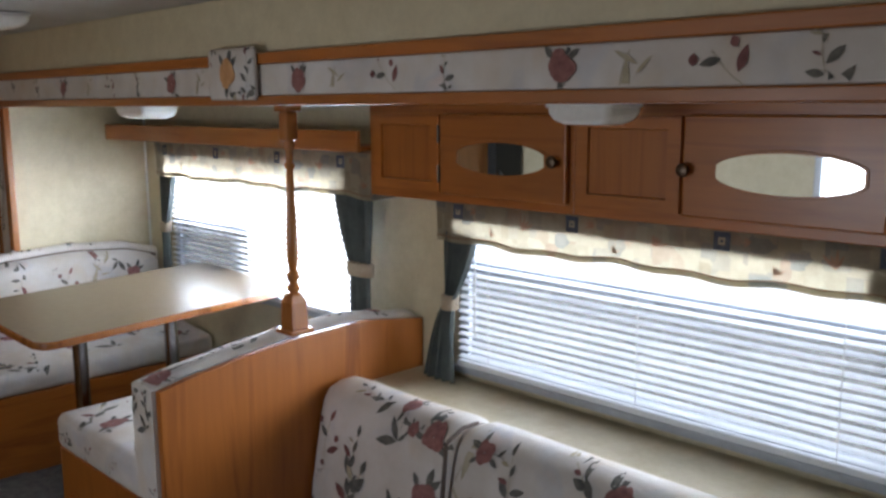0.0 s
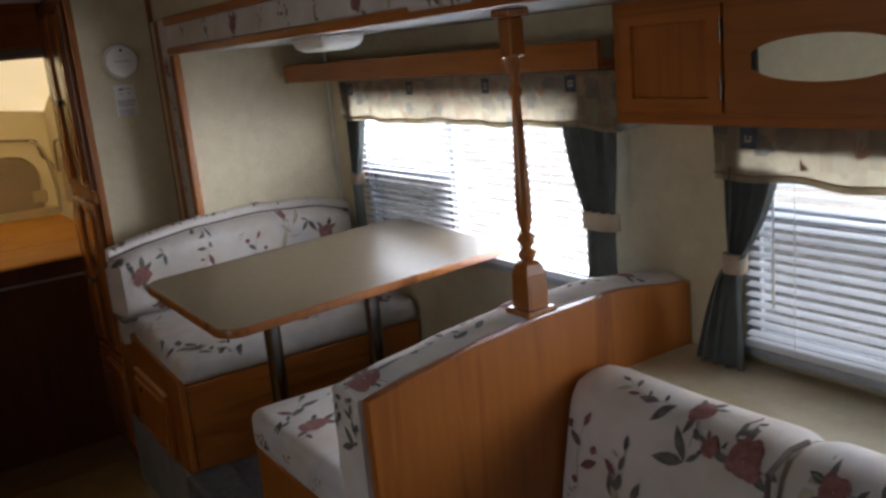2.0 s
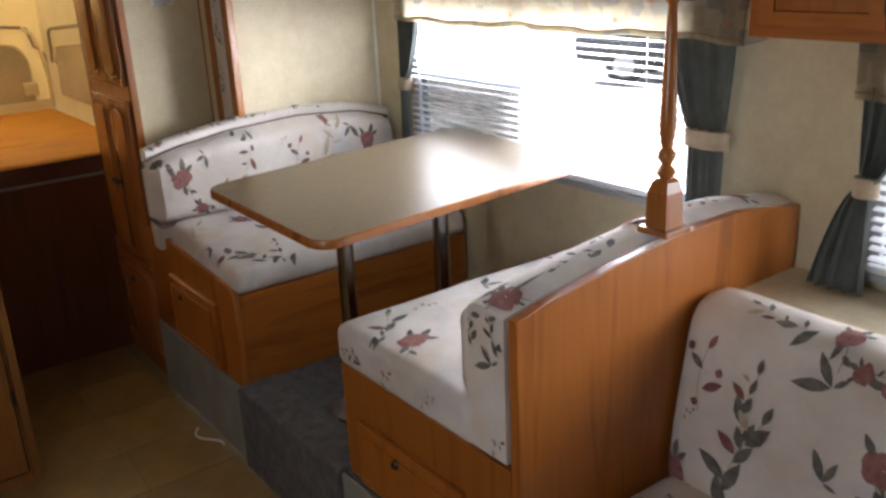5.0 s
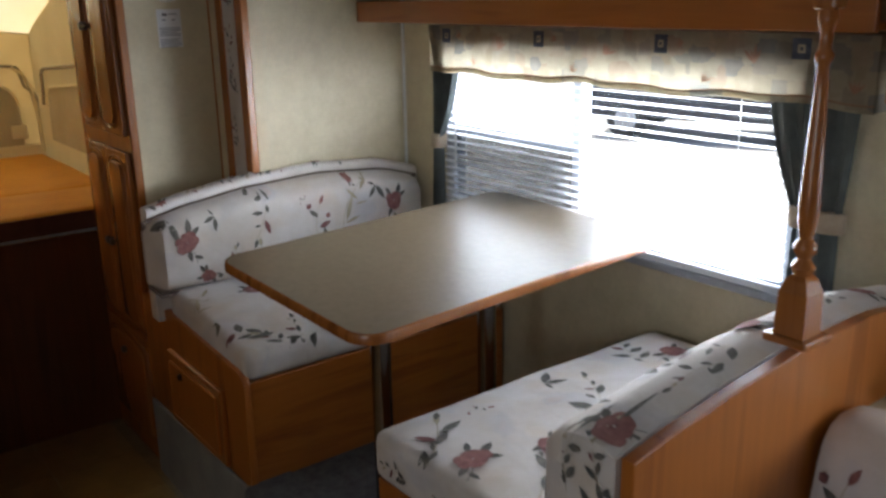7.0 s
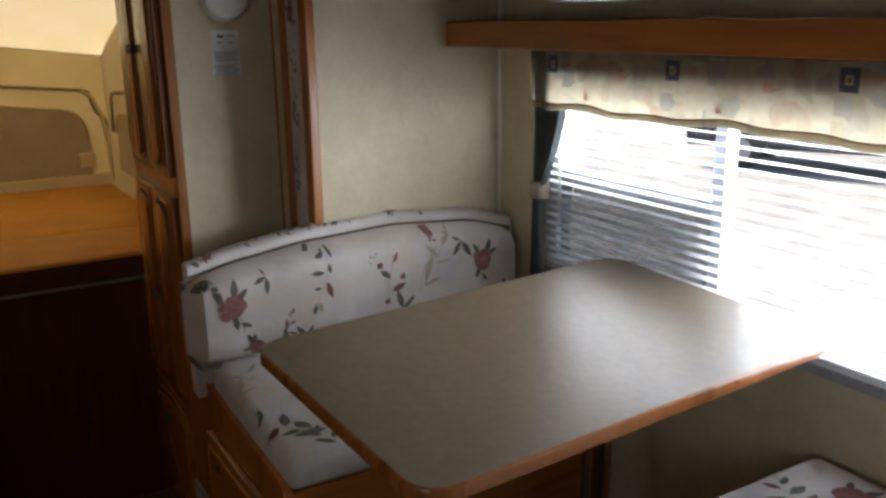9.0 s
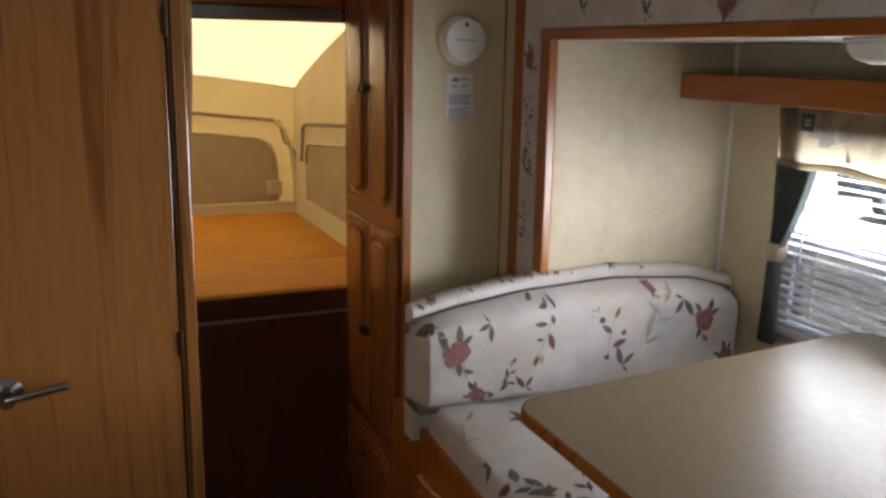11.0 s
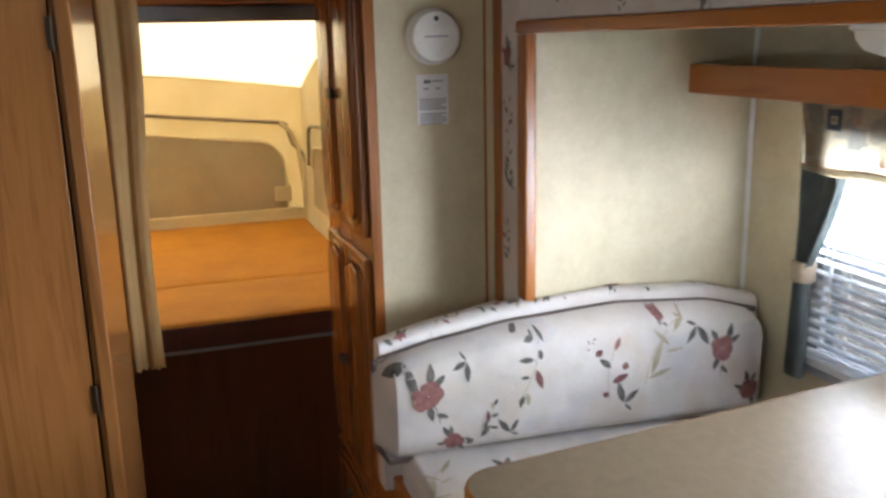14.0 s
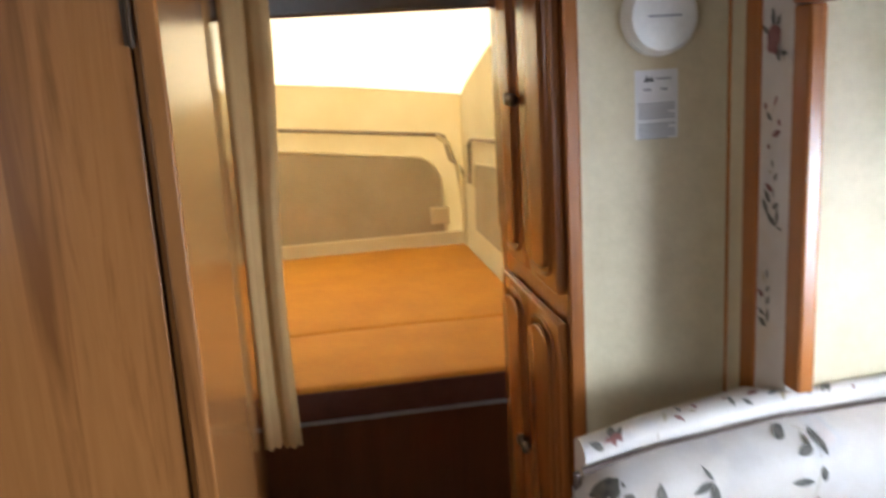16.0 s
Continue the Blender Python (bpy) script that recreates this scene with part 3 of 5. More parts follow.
def valance(x0, x1, zb, zt, depth, label):
    """A gathered cloth valance with returned ends and an uneven hem."""
    v = thing("window_valance", ((x0 + x1) / 2, WIN_Y - depth, zb), label, "valance", "window valances")
    cols = 70
    rows = []
    for j in range(7):
        f = j / 6
        row = [(x0, WIN_Y - 0.004, zb + (zt - zb) * f)]
        for i in range(cols + 1):
            u = i / cols
            x = x0 + (x1 - x0) * u
            wob = 0.007 * math.sin(u * 43 + 1.0) * (1 - 0.6 * f) + 0.004 * noise.noise((x * 9, f * 2, 0.3))
            z = zb + (zt - zb) * f + (1 - f) * (0.004 * math.sin(u * 17) + 0.0025 * math.sin(u * 41 + 2))
            rows_y = WIN_Y - depth + wob
            row.append((x, rows_y, z))
        row.append((x1, WIN_Y - 0.004, zb + (zt - zb) * f))
        rows.append(row)
    cl = part("cloth", loft(rows), PATCH, v, smooth=True)
    hem = [(p[0], p[1] - 0.002, p[2] + 0.016) for p in rows[0][1:-1]]
    part("hem", tube(hem, 0.0022, 6), RUSTHEM, v, "rust-brown stitched hem", True)
    part("hem_fold", loft([[(p[0], p[1] + 0.004, p[2] + h) for p in rows[0][1:-1]] for h in (0.0005, 0.009, 0.017)]), PATCH, v, "doubled cloth of the hem", True)
    # Unseen heading, sized to stop the window's light in the upper band of cloth.
    part("heading_board", box(x0 + 0.012, x1 - 0.012, WIN_Y - depth + 0.014, WIN_Y - depth + 0.020, zt - 0.066, zt - 0.015), OAK_X, v, "unseen stiff heading added to keep window light off the upper cloth")
    # Unseen boards added behind both ends so the window doesn't light the cloth there.
    for e0, e1 in ((x0 + 0.012, x0 + 0.085), (x1 - 0.17, x1 - 0.012)):
        part("end_light_block", box(e0, e1, WIN_Y - depth + 0.014, WIN_Y - depth + 0.018, zb + 0.012, zt - 0.068), SEAM, v, "unseen dark board added to block window light at the cloth's end")
    v_cloths.append((cl, x0, x1, zb, zt, depth))
    part("mounting_board", box(x0 + 0.01, x1 - 0.01, WIN_Y - depth + 0.014, WIN_Y - 0.006, zt - 0.014, zt - 0.002), OAK_X, v)
    return v


valance(-3.25, -1.74, 1.422, 1.574, 0.110, "beige patchwork cloth valance over the dinette window")
valance(-1.462, 0.0, 1.312, 1.444, 0.09, "beige patchwork cloth valance under the cupboards")


def curtain(x_top0, x_top1, x_tie, w_tie, x_bot0, x_bot1, zt, z_tie, zb, label):
    """A narrow gathered curtain pulled in by a tieback."""
    c = thing("curtain", ((x_bot0 + x_bot1) / 2, WIN_Y - 0.07, zb), label, "curtain", "side curtains")
    rows = []
    R = 22
    for j in range(R + 1):
        z = zt + (zb - zt) * j / R
        if z > z_tie:
            f = ((zt - z) / (zt - z_tie)) ** 1.5
            a, b = x_top0 + (x_tie - w_tie / 2 - x_top0) * f, x_top1 + (x_tie + w_tie / 2 - x_top1) * f
        else:
            f = min(1, ((z_tie - z) / max(1e-3, (z_tie - zb))) ** 0.6)
            a, b = x_tie - w_tie / 2 + (x_bot0 - x_tie + w_tie / 2) * f, x_tie + w_tie / 2 + (x_bot1 - x_tie - w_tie / 2) * f
        row = []
        for i in range(33):
            u = i / 32
            row.append((a + (b - a) * u, WIN_Y - 0.073 + 0.011 * math.sin(u * 25 + 0.4 * math.sin(z * 5)) + 0.004 * math.sin(u * 53), z))
        rows.append(row)
    part("cloth", loft(rows, thick=0.0015), CURTAIN, c, smooth=True)
    band = [(x_tie + (w_tie / 2 + 0.012) * math.cos(a), WIN_Y - 0.073 + 0.028 * math.sin(a)) for a in [2 * math.pi * i / 18 for i in range(18)]]
    part("tieback", prism(band, "z", z_tie - 0.022, z_tie + 0.026, 0.004), TIE, c, "beige cloth tieback", True)
    return c


curtain(-3.285, -3.14, -3.250, 0.035, -3.285, -3.225, 1.44, 1.185, 0.93, "dark grey-green curtain tied back beside the dinette window")
curtain(-2.0, -1.785, -1.858, 0.112, -1.915, -1.80, 1.44, 1.165, 0.90, "dark grey-green curtain tied back behind the seat")
curtain(-1.447, -1.30, -1.418, 0.035, -1.54, -1.395, 1.345, 1.115, 0.846, "dark grey-green curtain tied back beside the sofa window")
curtain(-0.13, 0.0, -0.035, 0.035, -0.09, 0.03, 1.345, 1.115, 0.846, "dark grey-green curtain tied back at the end of the sofa")

# oak shelf board over the dinette window
shelf = thing("wall_shelf", (-2.63, 2.36, 1.57), "long oak box shelf over the dinette window", "shelf")
part("front_board", box(-3.549, -1.712, 2.262, 2.280, 1.582, 1.652, 0.003), OAK_X, shelf)
part("shelf_board", box(-3.549, -1.712, 2.281, 2.457, 1.586, 1.601, 0.002), OAK_X, shelf)

# ---- upper cupboards over the sofa ----
CAB_Y, CAB_B, CAB_T = 2.308, 1.446, 1.7335


def knob(parent, x, y, z, axis="y", r=0.015, m=BRONZE):
    return part("knob", lathe(x, y, z, [(0.006, 0), (0.006, 0.010), (r * 0.8, 0.013), (r, 0.019), (r * 0.85, 0.026), (r * 0.3, 0.029)], 14, axis), m, parent, "dark metal knob", True)


def hinge(parent, x, y, z, m=BRONZE):
    bm = tube([(x, y - 0.006, z - 0.026), (x, y - 0.006, z + 0.026)], 0.0045, 8)
    box(x - 0.009, x + 0.009, y - 0.004, y, z - 0.020, z + 0.020, 0.001, 1, bm)
    return part("hinge", bm, m, parent, "small metal hinge")


def cupboard(x0, x1, panel, door, knob_x, hinge_x, mir, hinge_mat, label):
    cab = thing("wall_cupboard", ((x0 + x1) / 2, 2.39, CAB_B), label, "cupboard", "cupboards over the sofa")
    part("body", box(x0 + 0.0005, x1 - 0.0005, CAB_Y, WIN_Y - 0.003, CAB_B, CAB_T, 0.002), OAK_X, cab)
    zb, zt = CAB_B + 0.030, CAB_T - 0.030
    px0, px1 = panel
    fp = part("fixed_panel", wall_with_holes("y", CAB_Y - 0.014, 0.0135, px0, px1, zb, zt, [(px0 + 0.035, px1 - 0.035, zb + 0.03, zt - 0.03)]), OAK_X, cab)
    part("panel_inset", box(px0 + 0.0355, px1 - 0.0355, CAB_Y - 0.008, CAB_Y - 0.0005, zb + 0.0305, zt - 0.0305, 0.003), OAK_Z, fp)
    dx0, dx1 = door
    d = part("door", box(dx0, dx1, CAB_Y - 0.020, CAB_Y - 0.0008, zb - 0.004, zt + 0.004, 0.005), OAK_X, cab)
    mx, mz, rx, rz = mir
    part("mirror_rim", prism(oval(mx, mz, rx + 0.008, rz + 0.007, 36, 0.93), "y", CAB_Y - 0.0235, CAB_Y - 0.0205, 0.0015), OAK_X, d)
    part("mirror", prism(oval(mx, mz, rx, rz, 36, 0.93), "y", CAB_Y - 0.0255, CAB_Y - 0.0238), MIRROR, d, "oval mirror glass")
    knob(d, knob_x, CAB_Y - 0.0205, mz, "y", 0.017)
    for z in (zb + 0.055, zt - 0.055):
        hinge(d, hinge_x, CAB_Y - 0.015, z, hinge_mat)
    return cab


cupboard(-1.70, -0.885, (-1.665, -1.372), (-1.362, -0.900), -0.932, -1.367, (-1.128, 1.584, 0.172, 0.045), BRONZE, "oak wall cupboard with one oval mirror door")
cupboard(-0.885, -0.085, (-0.872, -0.575), (-0.565, -0.112), -0.553, -0.108, (-0.318, 1.582, 0.172, 0.045), CHROME, "oak wall cupboard with one long oval mirror door")
endcab = thing("wall_cupboard", (0.1, 2.39, CAB_B), "plain oak end cupboard beyond the mirror doors", "cupboard", "cupboards over the sofa")
part("body", box(-0.0845, RIGHT_X - 0.002, CAB_Y, WIN_Y - 0.003, CAB_B, CAB_T, 0.002), OAK_X, endcab)
part("door", box(-0.05, RIGHT_X - 0.03, CAB_Y - 0.020, CAB_Y - 0.0008, CAB_B + 0.026, CAB_T - 0.026, 0.005), OAK_X, endcab)

# ---- ceiling lamps ----


def dome_lamp(x, y, z, sx, sy, label):
    d = thing("dome_light", (x, y, z), label, "ceiling light", "dome lights")
    part("base", prism(rounded(x - sx, x + sx, y - sy, y + sy, 0.02), "z", z - 0.010, z - 0.001, 0.003), WHITEPLASTIC, d)
    own = []
    for f, h in ((0.94, 0.0105), (0.93, 0.022), (0.84, 0.036), (0.62, 0.046)):
        own.append([(px, py, z - h) for px, py in rounded(x - sx * f, x + sx * f, y - sy * f, y + sy * f, 0.018)])
    part("lens", loft(own, True), WHITEPLASTIC, d, "frosted white plastic lens", True)
    return d


dome_lamp(-2.56, 1.98, SLIDE_CEIL, 0.115, 0.075, "white plastic dome light, switched off, over the dinette")
dome_lamp(-0.655, 2.06, SLIDE_CEIL, 0.088, 0.070, "white plastic dome light, switched off, over the sofa")
dome_lamp(-2.60, 1.50, CEIL, 0.115, 0.075, "white plastic dome light, switched off, on the main ceiling")

# ---- printed flowers on the upholstery ----


def leaf_shape(c, ang, ln, wd):
    """Outline strips of a pointed leaf: pairs across its length."""
    d, s = Vector((math.cos(ang), math.sin(ang))), Vector((-math.sin(ang), math.cos(ang)))
    rows = []
    for f, w in ((0, 0.05), (0.22, 0.72), (0.48, 1.0), (0.75, 0.66), (1.0, 0.03)):
        p = c + d * ln * f
        rows.append((p + s * wd * w / 2, p, p - s * wd * w / 2))
    return rows


def petal_shape(c, ang, ln, wd):
    """A blunt round petal."""
    d, s = Vector((math.cos(ang), math.sin(ang))), Vector((-math.sin(ang), math.cos(ang)))
    return [(c + d * ln * f + s * wd * w / 2, c + d * ln * f, c + d * ln * f - s * wd * w / 2) for f, w in ((0, 0.25), (0.3, 0.75), (0.62, 1.0), (0.86, 0.8), (1.0, 0.35))]


def stem_shape(a, b, bend, w):
    s = (b - a).orthogonal().normalized()
    rows = []
    for i in range(6):
        f = i / 5
        p = a.lerp(b, f) + s * bend * math.sin(math.pi * f)
        rows.append((p + s * w / 2, p, p - s * w / 2))
    return rows


def sprig(kind, rnd, size):
    """Pieces (material slot, rows) of one printed motif round (0, 0). Slots: 0 leaf, 1 tan leaf, 2 petal, 3 orange petal."""
    out = []
    V2 = lambda x, y: Vector((x, y)) * size
    if kind in ("rose", "orange"):
        pet, deep = (2, 6) if kind == "rose" else (3, 3)
        for q, a, ln in (((0.05, 0.16), 1.25, 0.36), ((0.10, 0.12), 0.55, 0.30), ((-0.02, -0.16), -1.75, 0.32), ((-0.14, 0.14), 2.2, 0.28)):
            a += rnd.uniform(-0.25, 0.25)
            out.append((0, leaf_shape(V2(*q), a, ln * size, ln * 0.42 * size)))
        out.append((0, stem_shape(V2(0.0, -0.1), V2(0.10, -0.55), 0.05 * size, 0.016 * size)))
        out.append((0, leaf_shape(V2(0.06, -0.36), -0.5, 0.24 * size, 0.1 * size)))
        for i in range(7):
            a = i * 0.9 + rnd.uniform(-0.2, 0.2)
            out.append((pet, petal_shape(V2(0.03 * math.cos(a), 0.03 * math.sin(a)), a, rnd.uniform(0.18, 0.28) * size, rnd.uniform(0.21, 0.28) * size)))
        for i in range(4):
            a = 0.5 + i * 1.57 + rnd.uniform(-0.4, 0.4)
            out.append((deep if i % 2 else pet, petal_shape(V2(0.01 * math.cos(a), 0.01 * math.sin(a)), a, rnd.uniform(0.10, 0.16) * size, 0.13 * size)))
    elif kind == "branch":
        bow = rnd.choice((-1, 1)) * rnd.uniform(0.05, 0.12)
        out.append((1, stem_shape(V2(-0.05, -0.55), V2(0.06, 0.5), bow * size, 0.012 * size)))
        probe = (Vector((0.11, 1.05))).orthogonal().normalized()
        for i in range(7):
            f = 0.04 + 0.14 * i + rnd.uniform(-0.05, 0.05)
            p = Vector((-0.05, -0.55)).lerp(Vector((0.06, 0.5)), f) + probe * bow * math.sin(math.pi * f)
            a = (0.8 if i % 2 else math.pi - 0.8) + rnd.uniform(-0.75, 0.55)
            ln = rnd.choice((0.17, 0.26, 0.30, 0.36)) * (1.12 - 0.4 * f)
            gap = rnd.uniform(0.0, 0.07)
            q = (p[0] + gap * math.cos(a), p[1] + gap * math.sin(a))
            out.append(((0, 0, 0, 0, 6, 0, 1)[i], leaf_shape(V2(*q), a, ln * size, ln * rnd.uniform(0.34, 0.5) * size)))
        out.append((0, leaf_shape(V2(0.06, 0.50), 1.5 - bow, 0.2 * size, 0.085 * size)))
    elif kind == "vee":
        for a, ln in ((1.9, 0.55), (0.75, 0.45), (-0.6, 0.25)):
            out.append((0, leaf_shape(V2(0.02 * math.cos(a), 0.02 * math.sin(a)), a + rnd.uniform(-0.2, 0.2), ln * size, ln * 0.33 * size)))
    elif kind == "twigbud":
        out.append((1, stem_shape(V2(-0.1, -0.5), V2(0.12, 0.35), 0.08 * size, 0.012 * size)))
        for q, a, ln, sl in (((0.1, 0.3), 0.9, 0.22, 2), ((0.0, 0.05), 2.3, 0.26, 0), ((-0.02, -0.2), 0.2, 0.30, 6), ((-0.10, -0.40), 2.6, 0.12, 6), ((0.2, -0.05), 1.0, 0.13, 2), ((-0.22, 0.3), 0.5, 0.14, 6)):
            out.append((sl, leaf_shape(V2(*q), a, ln * size, (ln * 0.42 if ln > 0.15 else ln * 0.9) * size)))
    elif kind == "square":
        for slot_, w_ in ((4, 0.5), (1, 0.20), (4, 0.09)):
            out.append((slot_, [tuple(V2(x_ * w_, (f_ - 0.5) * 2 * w_) for x_ in (-1, 0, 1)) for f_ in (0, 0.5, 1)]))
    elif kind == "twig":
        for a in (0.8, 1.2, 1.6, 2.0):
            out.append((5, leaf_shape(V2(0, -0.3), a, rnd.uniform(0.5, 0.8) * size, 0.13 * size)))
    elif kind == "tan":
        out.append((1, stem_shape(V2(-0.35, -0.5), V2(0.15, 0.45), 0.12 * size, 0.014 * size)))
        for q, a, ln in (((0.12, 0.3), 0.9, 0.55), ((0.05, 0.1), 2.4, 0.38), ((-0.25, -0.35), 1.3, 0.6), ((-0.3, -0.4), 0.1, 0.42), ((0.0, 0.0), 0.3, 0.3)):
            out.append((1, leaf_shape(V2(*q), a + rnd.uniform(-0.2, 0.2), ln * size, ln * 0.2 * size)))
    elif kind == "grass":
        out.append((1, stem_shape(V2(-0.4, -0.2), V2(0.35, 0.25), 0.16 * size, 0.012 * size)))
        for i in range(6):
            f = i / 5
            q = V2(-0.4 + 0.75 * f, -0.2 + 0.45 * f + 0.13 * math.sin(math.pi * f))
            out.append(((0, 1, 2)[i % 3], leaf_shape(q, 0.6 + (1.3 if i % 2 else -1.3) + rnd.uniform(-0.4, 0.4), rnd.uniform(0.14, 0.24) * size, 0.085 * size)))
    else:
        out.append((1, stem_shape(V2(-0.3, -0.3), V2(0.25, 0.3), 0.1 * size, 0.014 * size)))
        out.append((2, leaf_shape(V2(0.22, 0.26), 0.5, 0.26 * size, 0.14 * size)))
        out.append((0, leaf_shape(V2(-0.05, 0.0), 1.9, 0.3 * size, 0.1 * size)))
        out.append((2, leaf_shape(V2(-0.22, -0.2), -1.2, 0.26 * size, 0.1 * size)))
        out.append((2, leaf_shape(V2(-0.25, 0.2), 0.3, 0.09 * size, 0.08 * size)))
        out.append((0, leaf_shape(V2(0.1, 0.15), -0.6, 0.22 * size, 0.09 * size)))
    return out


def print_flowers(ob, origin, U, V, motifs, seed, reach=0.4, lift=0.0022):
    """Lays printed motifs (u, v, kind, size, turn) upon a cloth part, as a skin that follows its surface."""
    rnd = random.Random(seed)
    me = ob.data
    base = world_at(ob)
    tree = BVHTree.FromPolygons([v.co + base for v in me.vertices], [tuple(p.vertices) for p in me.polygons])
    O, U, V = Vector(origin), Vector(U).normalized(), Vector(V).normalized()
    D = -U.cross(V).normalized()
    bm = bmesh.new()
    for u, v, kind, size, turn in motifs:
        rot = Matrix.Rotation(radians(turn), 2)
        for order, (slot, rows) in enumerate(sprig(kind, rnd, size if size < 0.05 else size * 1.2)):
            up = lift + 0.00018 * (order % 14)
            grid = []
            for row in rows:
                g = []
                for p in row:
                    q = rot @ p + Vector((u, v))
                    w = O + U * q[0] + V * q[1]
                    hit = tree.ray_cast(w - D * reach, D, reach * 2)
                    g.append(hit[0] + hit[1] * (up if hit[1].dot(D) < 0 else -up) if hit[0] is not None else None)
                grid.append(g)
            for a, b in zip(grid, grid[1:]):
                for i in (0, 1):
                    quad = (a[i], a[i + 1], b[i + 1], b[i])
                    if all(q is not None for q in quad) and max((quad[k] - quad[k - 1]).length for k in range(4)) < 0.7 * max(size, 0.05):
                        f = bm.faces.new([bm.verts.new(q) for q in quad])
                        f.material_index = slot
    bmesh.ops.remove_doubles(bm, verts=bm.verts[:], dist=0.0001)
    bmesh.ops.recalc_face_normals(bm, faces=bm.faces[:])
    return part("floral_print", bm, [LEAF, LEAFTAN, PETAL, PETALTAN, BLUEPRINT, RUSTPRINT, PETALDEEP], ob, "dusty red roses and grey-green leaves printed on it", True, "stuff")


def scatter(u0, u1, v0, v1, step, size, seed):
    """A half-drop repeat of motifs with small irregularities."""
    rnd = random.Random(seed)
    kinds = ["rose", "branch", "twigbud", "vee", "bud", "rose", "branch"]
    out, k, j = [], seed, 0
    v = v0
    while v <= v1:
        u = u0 + (step / 2 if j % 2 else 0)
        while u <= u1:
            out.append((u + rnd.uniform(-0.02, 0.02), v + rnd.uniform(-0.02, 0.02), kinds[k % 7], size * rnd.uniform(0.85, 1.15), rnd.uniform(-40, 40)))
            k += 1
            u += step
        v += step * 0.75
        j += 1
    return out


def strip(u0, u1, v, size, step, seed):
    rnd = random.Random(seed)
    kinds = ["rose", "grass", "bud", "branch", "bud"]
    out, u, k = [], u0, 0
    while u < u1:
        out.append((u, v + rnd.uniform(-0.006, 0.006), kinds[k % 5], size, rnd.uniform(60, 120) if kinds[k % 5] == "branch" else rnd.uniform(-30, 30)))
        u += step * rnd.uniform(0.85, 1.15)
        k += 1
    return out


print_flowers(valance_cloth, (0, FASCIA_Y, 1.80), (1, 0, 0), (0, 0, 1), [(-3.35, 0.0, "vee", 0.06, 0), (-3.10, 0.0, "branch", 0.07, 20), (-2.84, 0.0, "rose", 0.085, 0), (-2.62, -0.01, "tan", 0.07, 0), (-2.45, 0.0, "twigbud", 0.08, 60), (-2.25, 0.0, "branch", 0.075, 0), (-2.03, 0.0, "rose", 0.085, 20), (-1.86, -0.01, "tan", 0.09, 0), (-1.375, -0.002, "rose", 0.088, 0), (-1.22, -0.01, "tan", 0.10, 10), (-1.04, 0.0, "twigbud", 0.11, 60), (-0.85, -0.006, "branch", 0.075, 10), (-0.548, 0.0, "rose", 0.10, 0), (-0.385, -0.015, "tan", 0.125, 15), (-0.22, 0.0, "twigbud", 0.125, 60), (-0.05, -0.005, "branch", 0.095, 20), (0.2, 0.0, "rose", 0.1, 0)], 5, 0.1, 0.0015)
print_flowers(pad, (-1.659, FASCIA_Y, 1.82), (1, 0, 0), (0, 0, 1), [(-0.01, 0.0, "orange", 0.12, 0), (0.075, 0.03, "branch", 0.1, 10), (-0.08, 0.05, "bud", 0.06, 0), (0.08, -0.05, "branch", 0.08, 100)], 6, 0.1, 0.0015)
print_flowers(jamb_cloth, (-3.605, FASCIA_Y, 0), (1, 0, 0), (0, 0, 1), [(0.0, 1.685, "rose", 0.075, 30), (0.0, 1.545, "twigbud", 0.08, 10), (0.0, 1.43, "branch", 0.07, 0), (0.02, 1.375, "vee", 0.06, 40), (0.0, 1.235, "branch", 0.075, 10)], 7, 0.1, 0.0015)

for cl, x0, x1, zb, zt, depth in v_cloths:
    rnd_ = random.Random(31)
    mot, x_ = [], x0 + 0.10
    while x_ < x1 - 0.08:
        mot.append((x_, zt - 0.032, "square", 0.045, 0))
        mot.append((x_ + 0.13, zb + 0.045, "twig", 0.042, rnd_.uniform(-30, 30)))
        mot.append((x_ + 0.06, zt - 0.03, "twig", 0.038, rnd_.uniform(60, 120)))
        mot.append((x_ + 0.26, zt - 0.05, "twig", 0.05, rnd_.uniform(-60, 60)))
        x_ += rnd_.uniform(0.36, 0.46)
    print_flowers(cl, (0, WIN_Y - depth, 0), (1, 0, 0), (0, 0, 1), mot, 32, 0.06, 0.0012)

# ---- dinette ----


def arch(y, pts):
    for (a, za), (b, zb) in zip(pts, pts[1:]):
        if y <= b:
            f = (y - a) / (b - a)
            f = f * f * (3 - 2 * f) * 0.35 + f * 0.65
            return za + (zb - za) * f
    return pts[-1][1]


ARCH1 = [(1.43, 1.036), (1.60, 1.073), (1.78, 1.100), (2.04, 1.116), (2.28, 1.102), (2.46, 1.058)]
ARCH2 = [(1.47, 0.998), (1.62, 1.026), (1.80, 1.050), (1.97, 1.066), (2.20, 1.070), (2.46, 1.034)]


def cushion(x0, x1, y0, y1, z0, z1, r, puff=0.012, n=12):
    """A stuffed box cushion with rounded edges and a slight crown."""
    bm = box(x0, x1, y0, y1, z0, z1, r, 4)
    bmesh.ops.subdivide_edges(bm, edges=[e for e in bm.edges if e.calc_length() > 0.09], cuts=n, use_grid_fill=True)
    cx, cy, cz = (x0 + x1) / 2, (y0 + y1) / 2, (z0 + z1) / 2
    hx, hy, hz = (x1 - x0) / 2, (y1 - y0) / 2, (z1 - z0) / 2
    for v in bm.verts:
        a, b, c = (v.co.x - cx) / hx, (v.co.y - cy) / hy, (v.co.z - cz) / hz
        w = 0.004 * noise.noise(v.co * 6)
        v.co.z += (puff * (1 - a * a) * (1 - b * b) + w) * (1 if c > 0.2 else 0)
    return bm


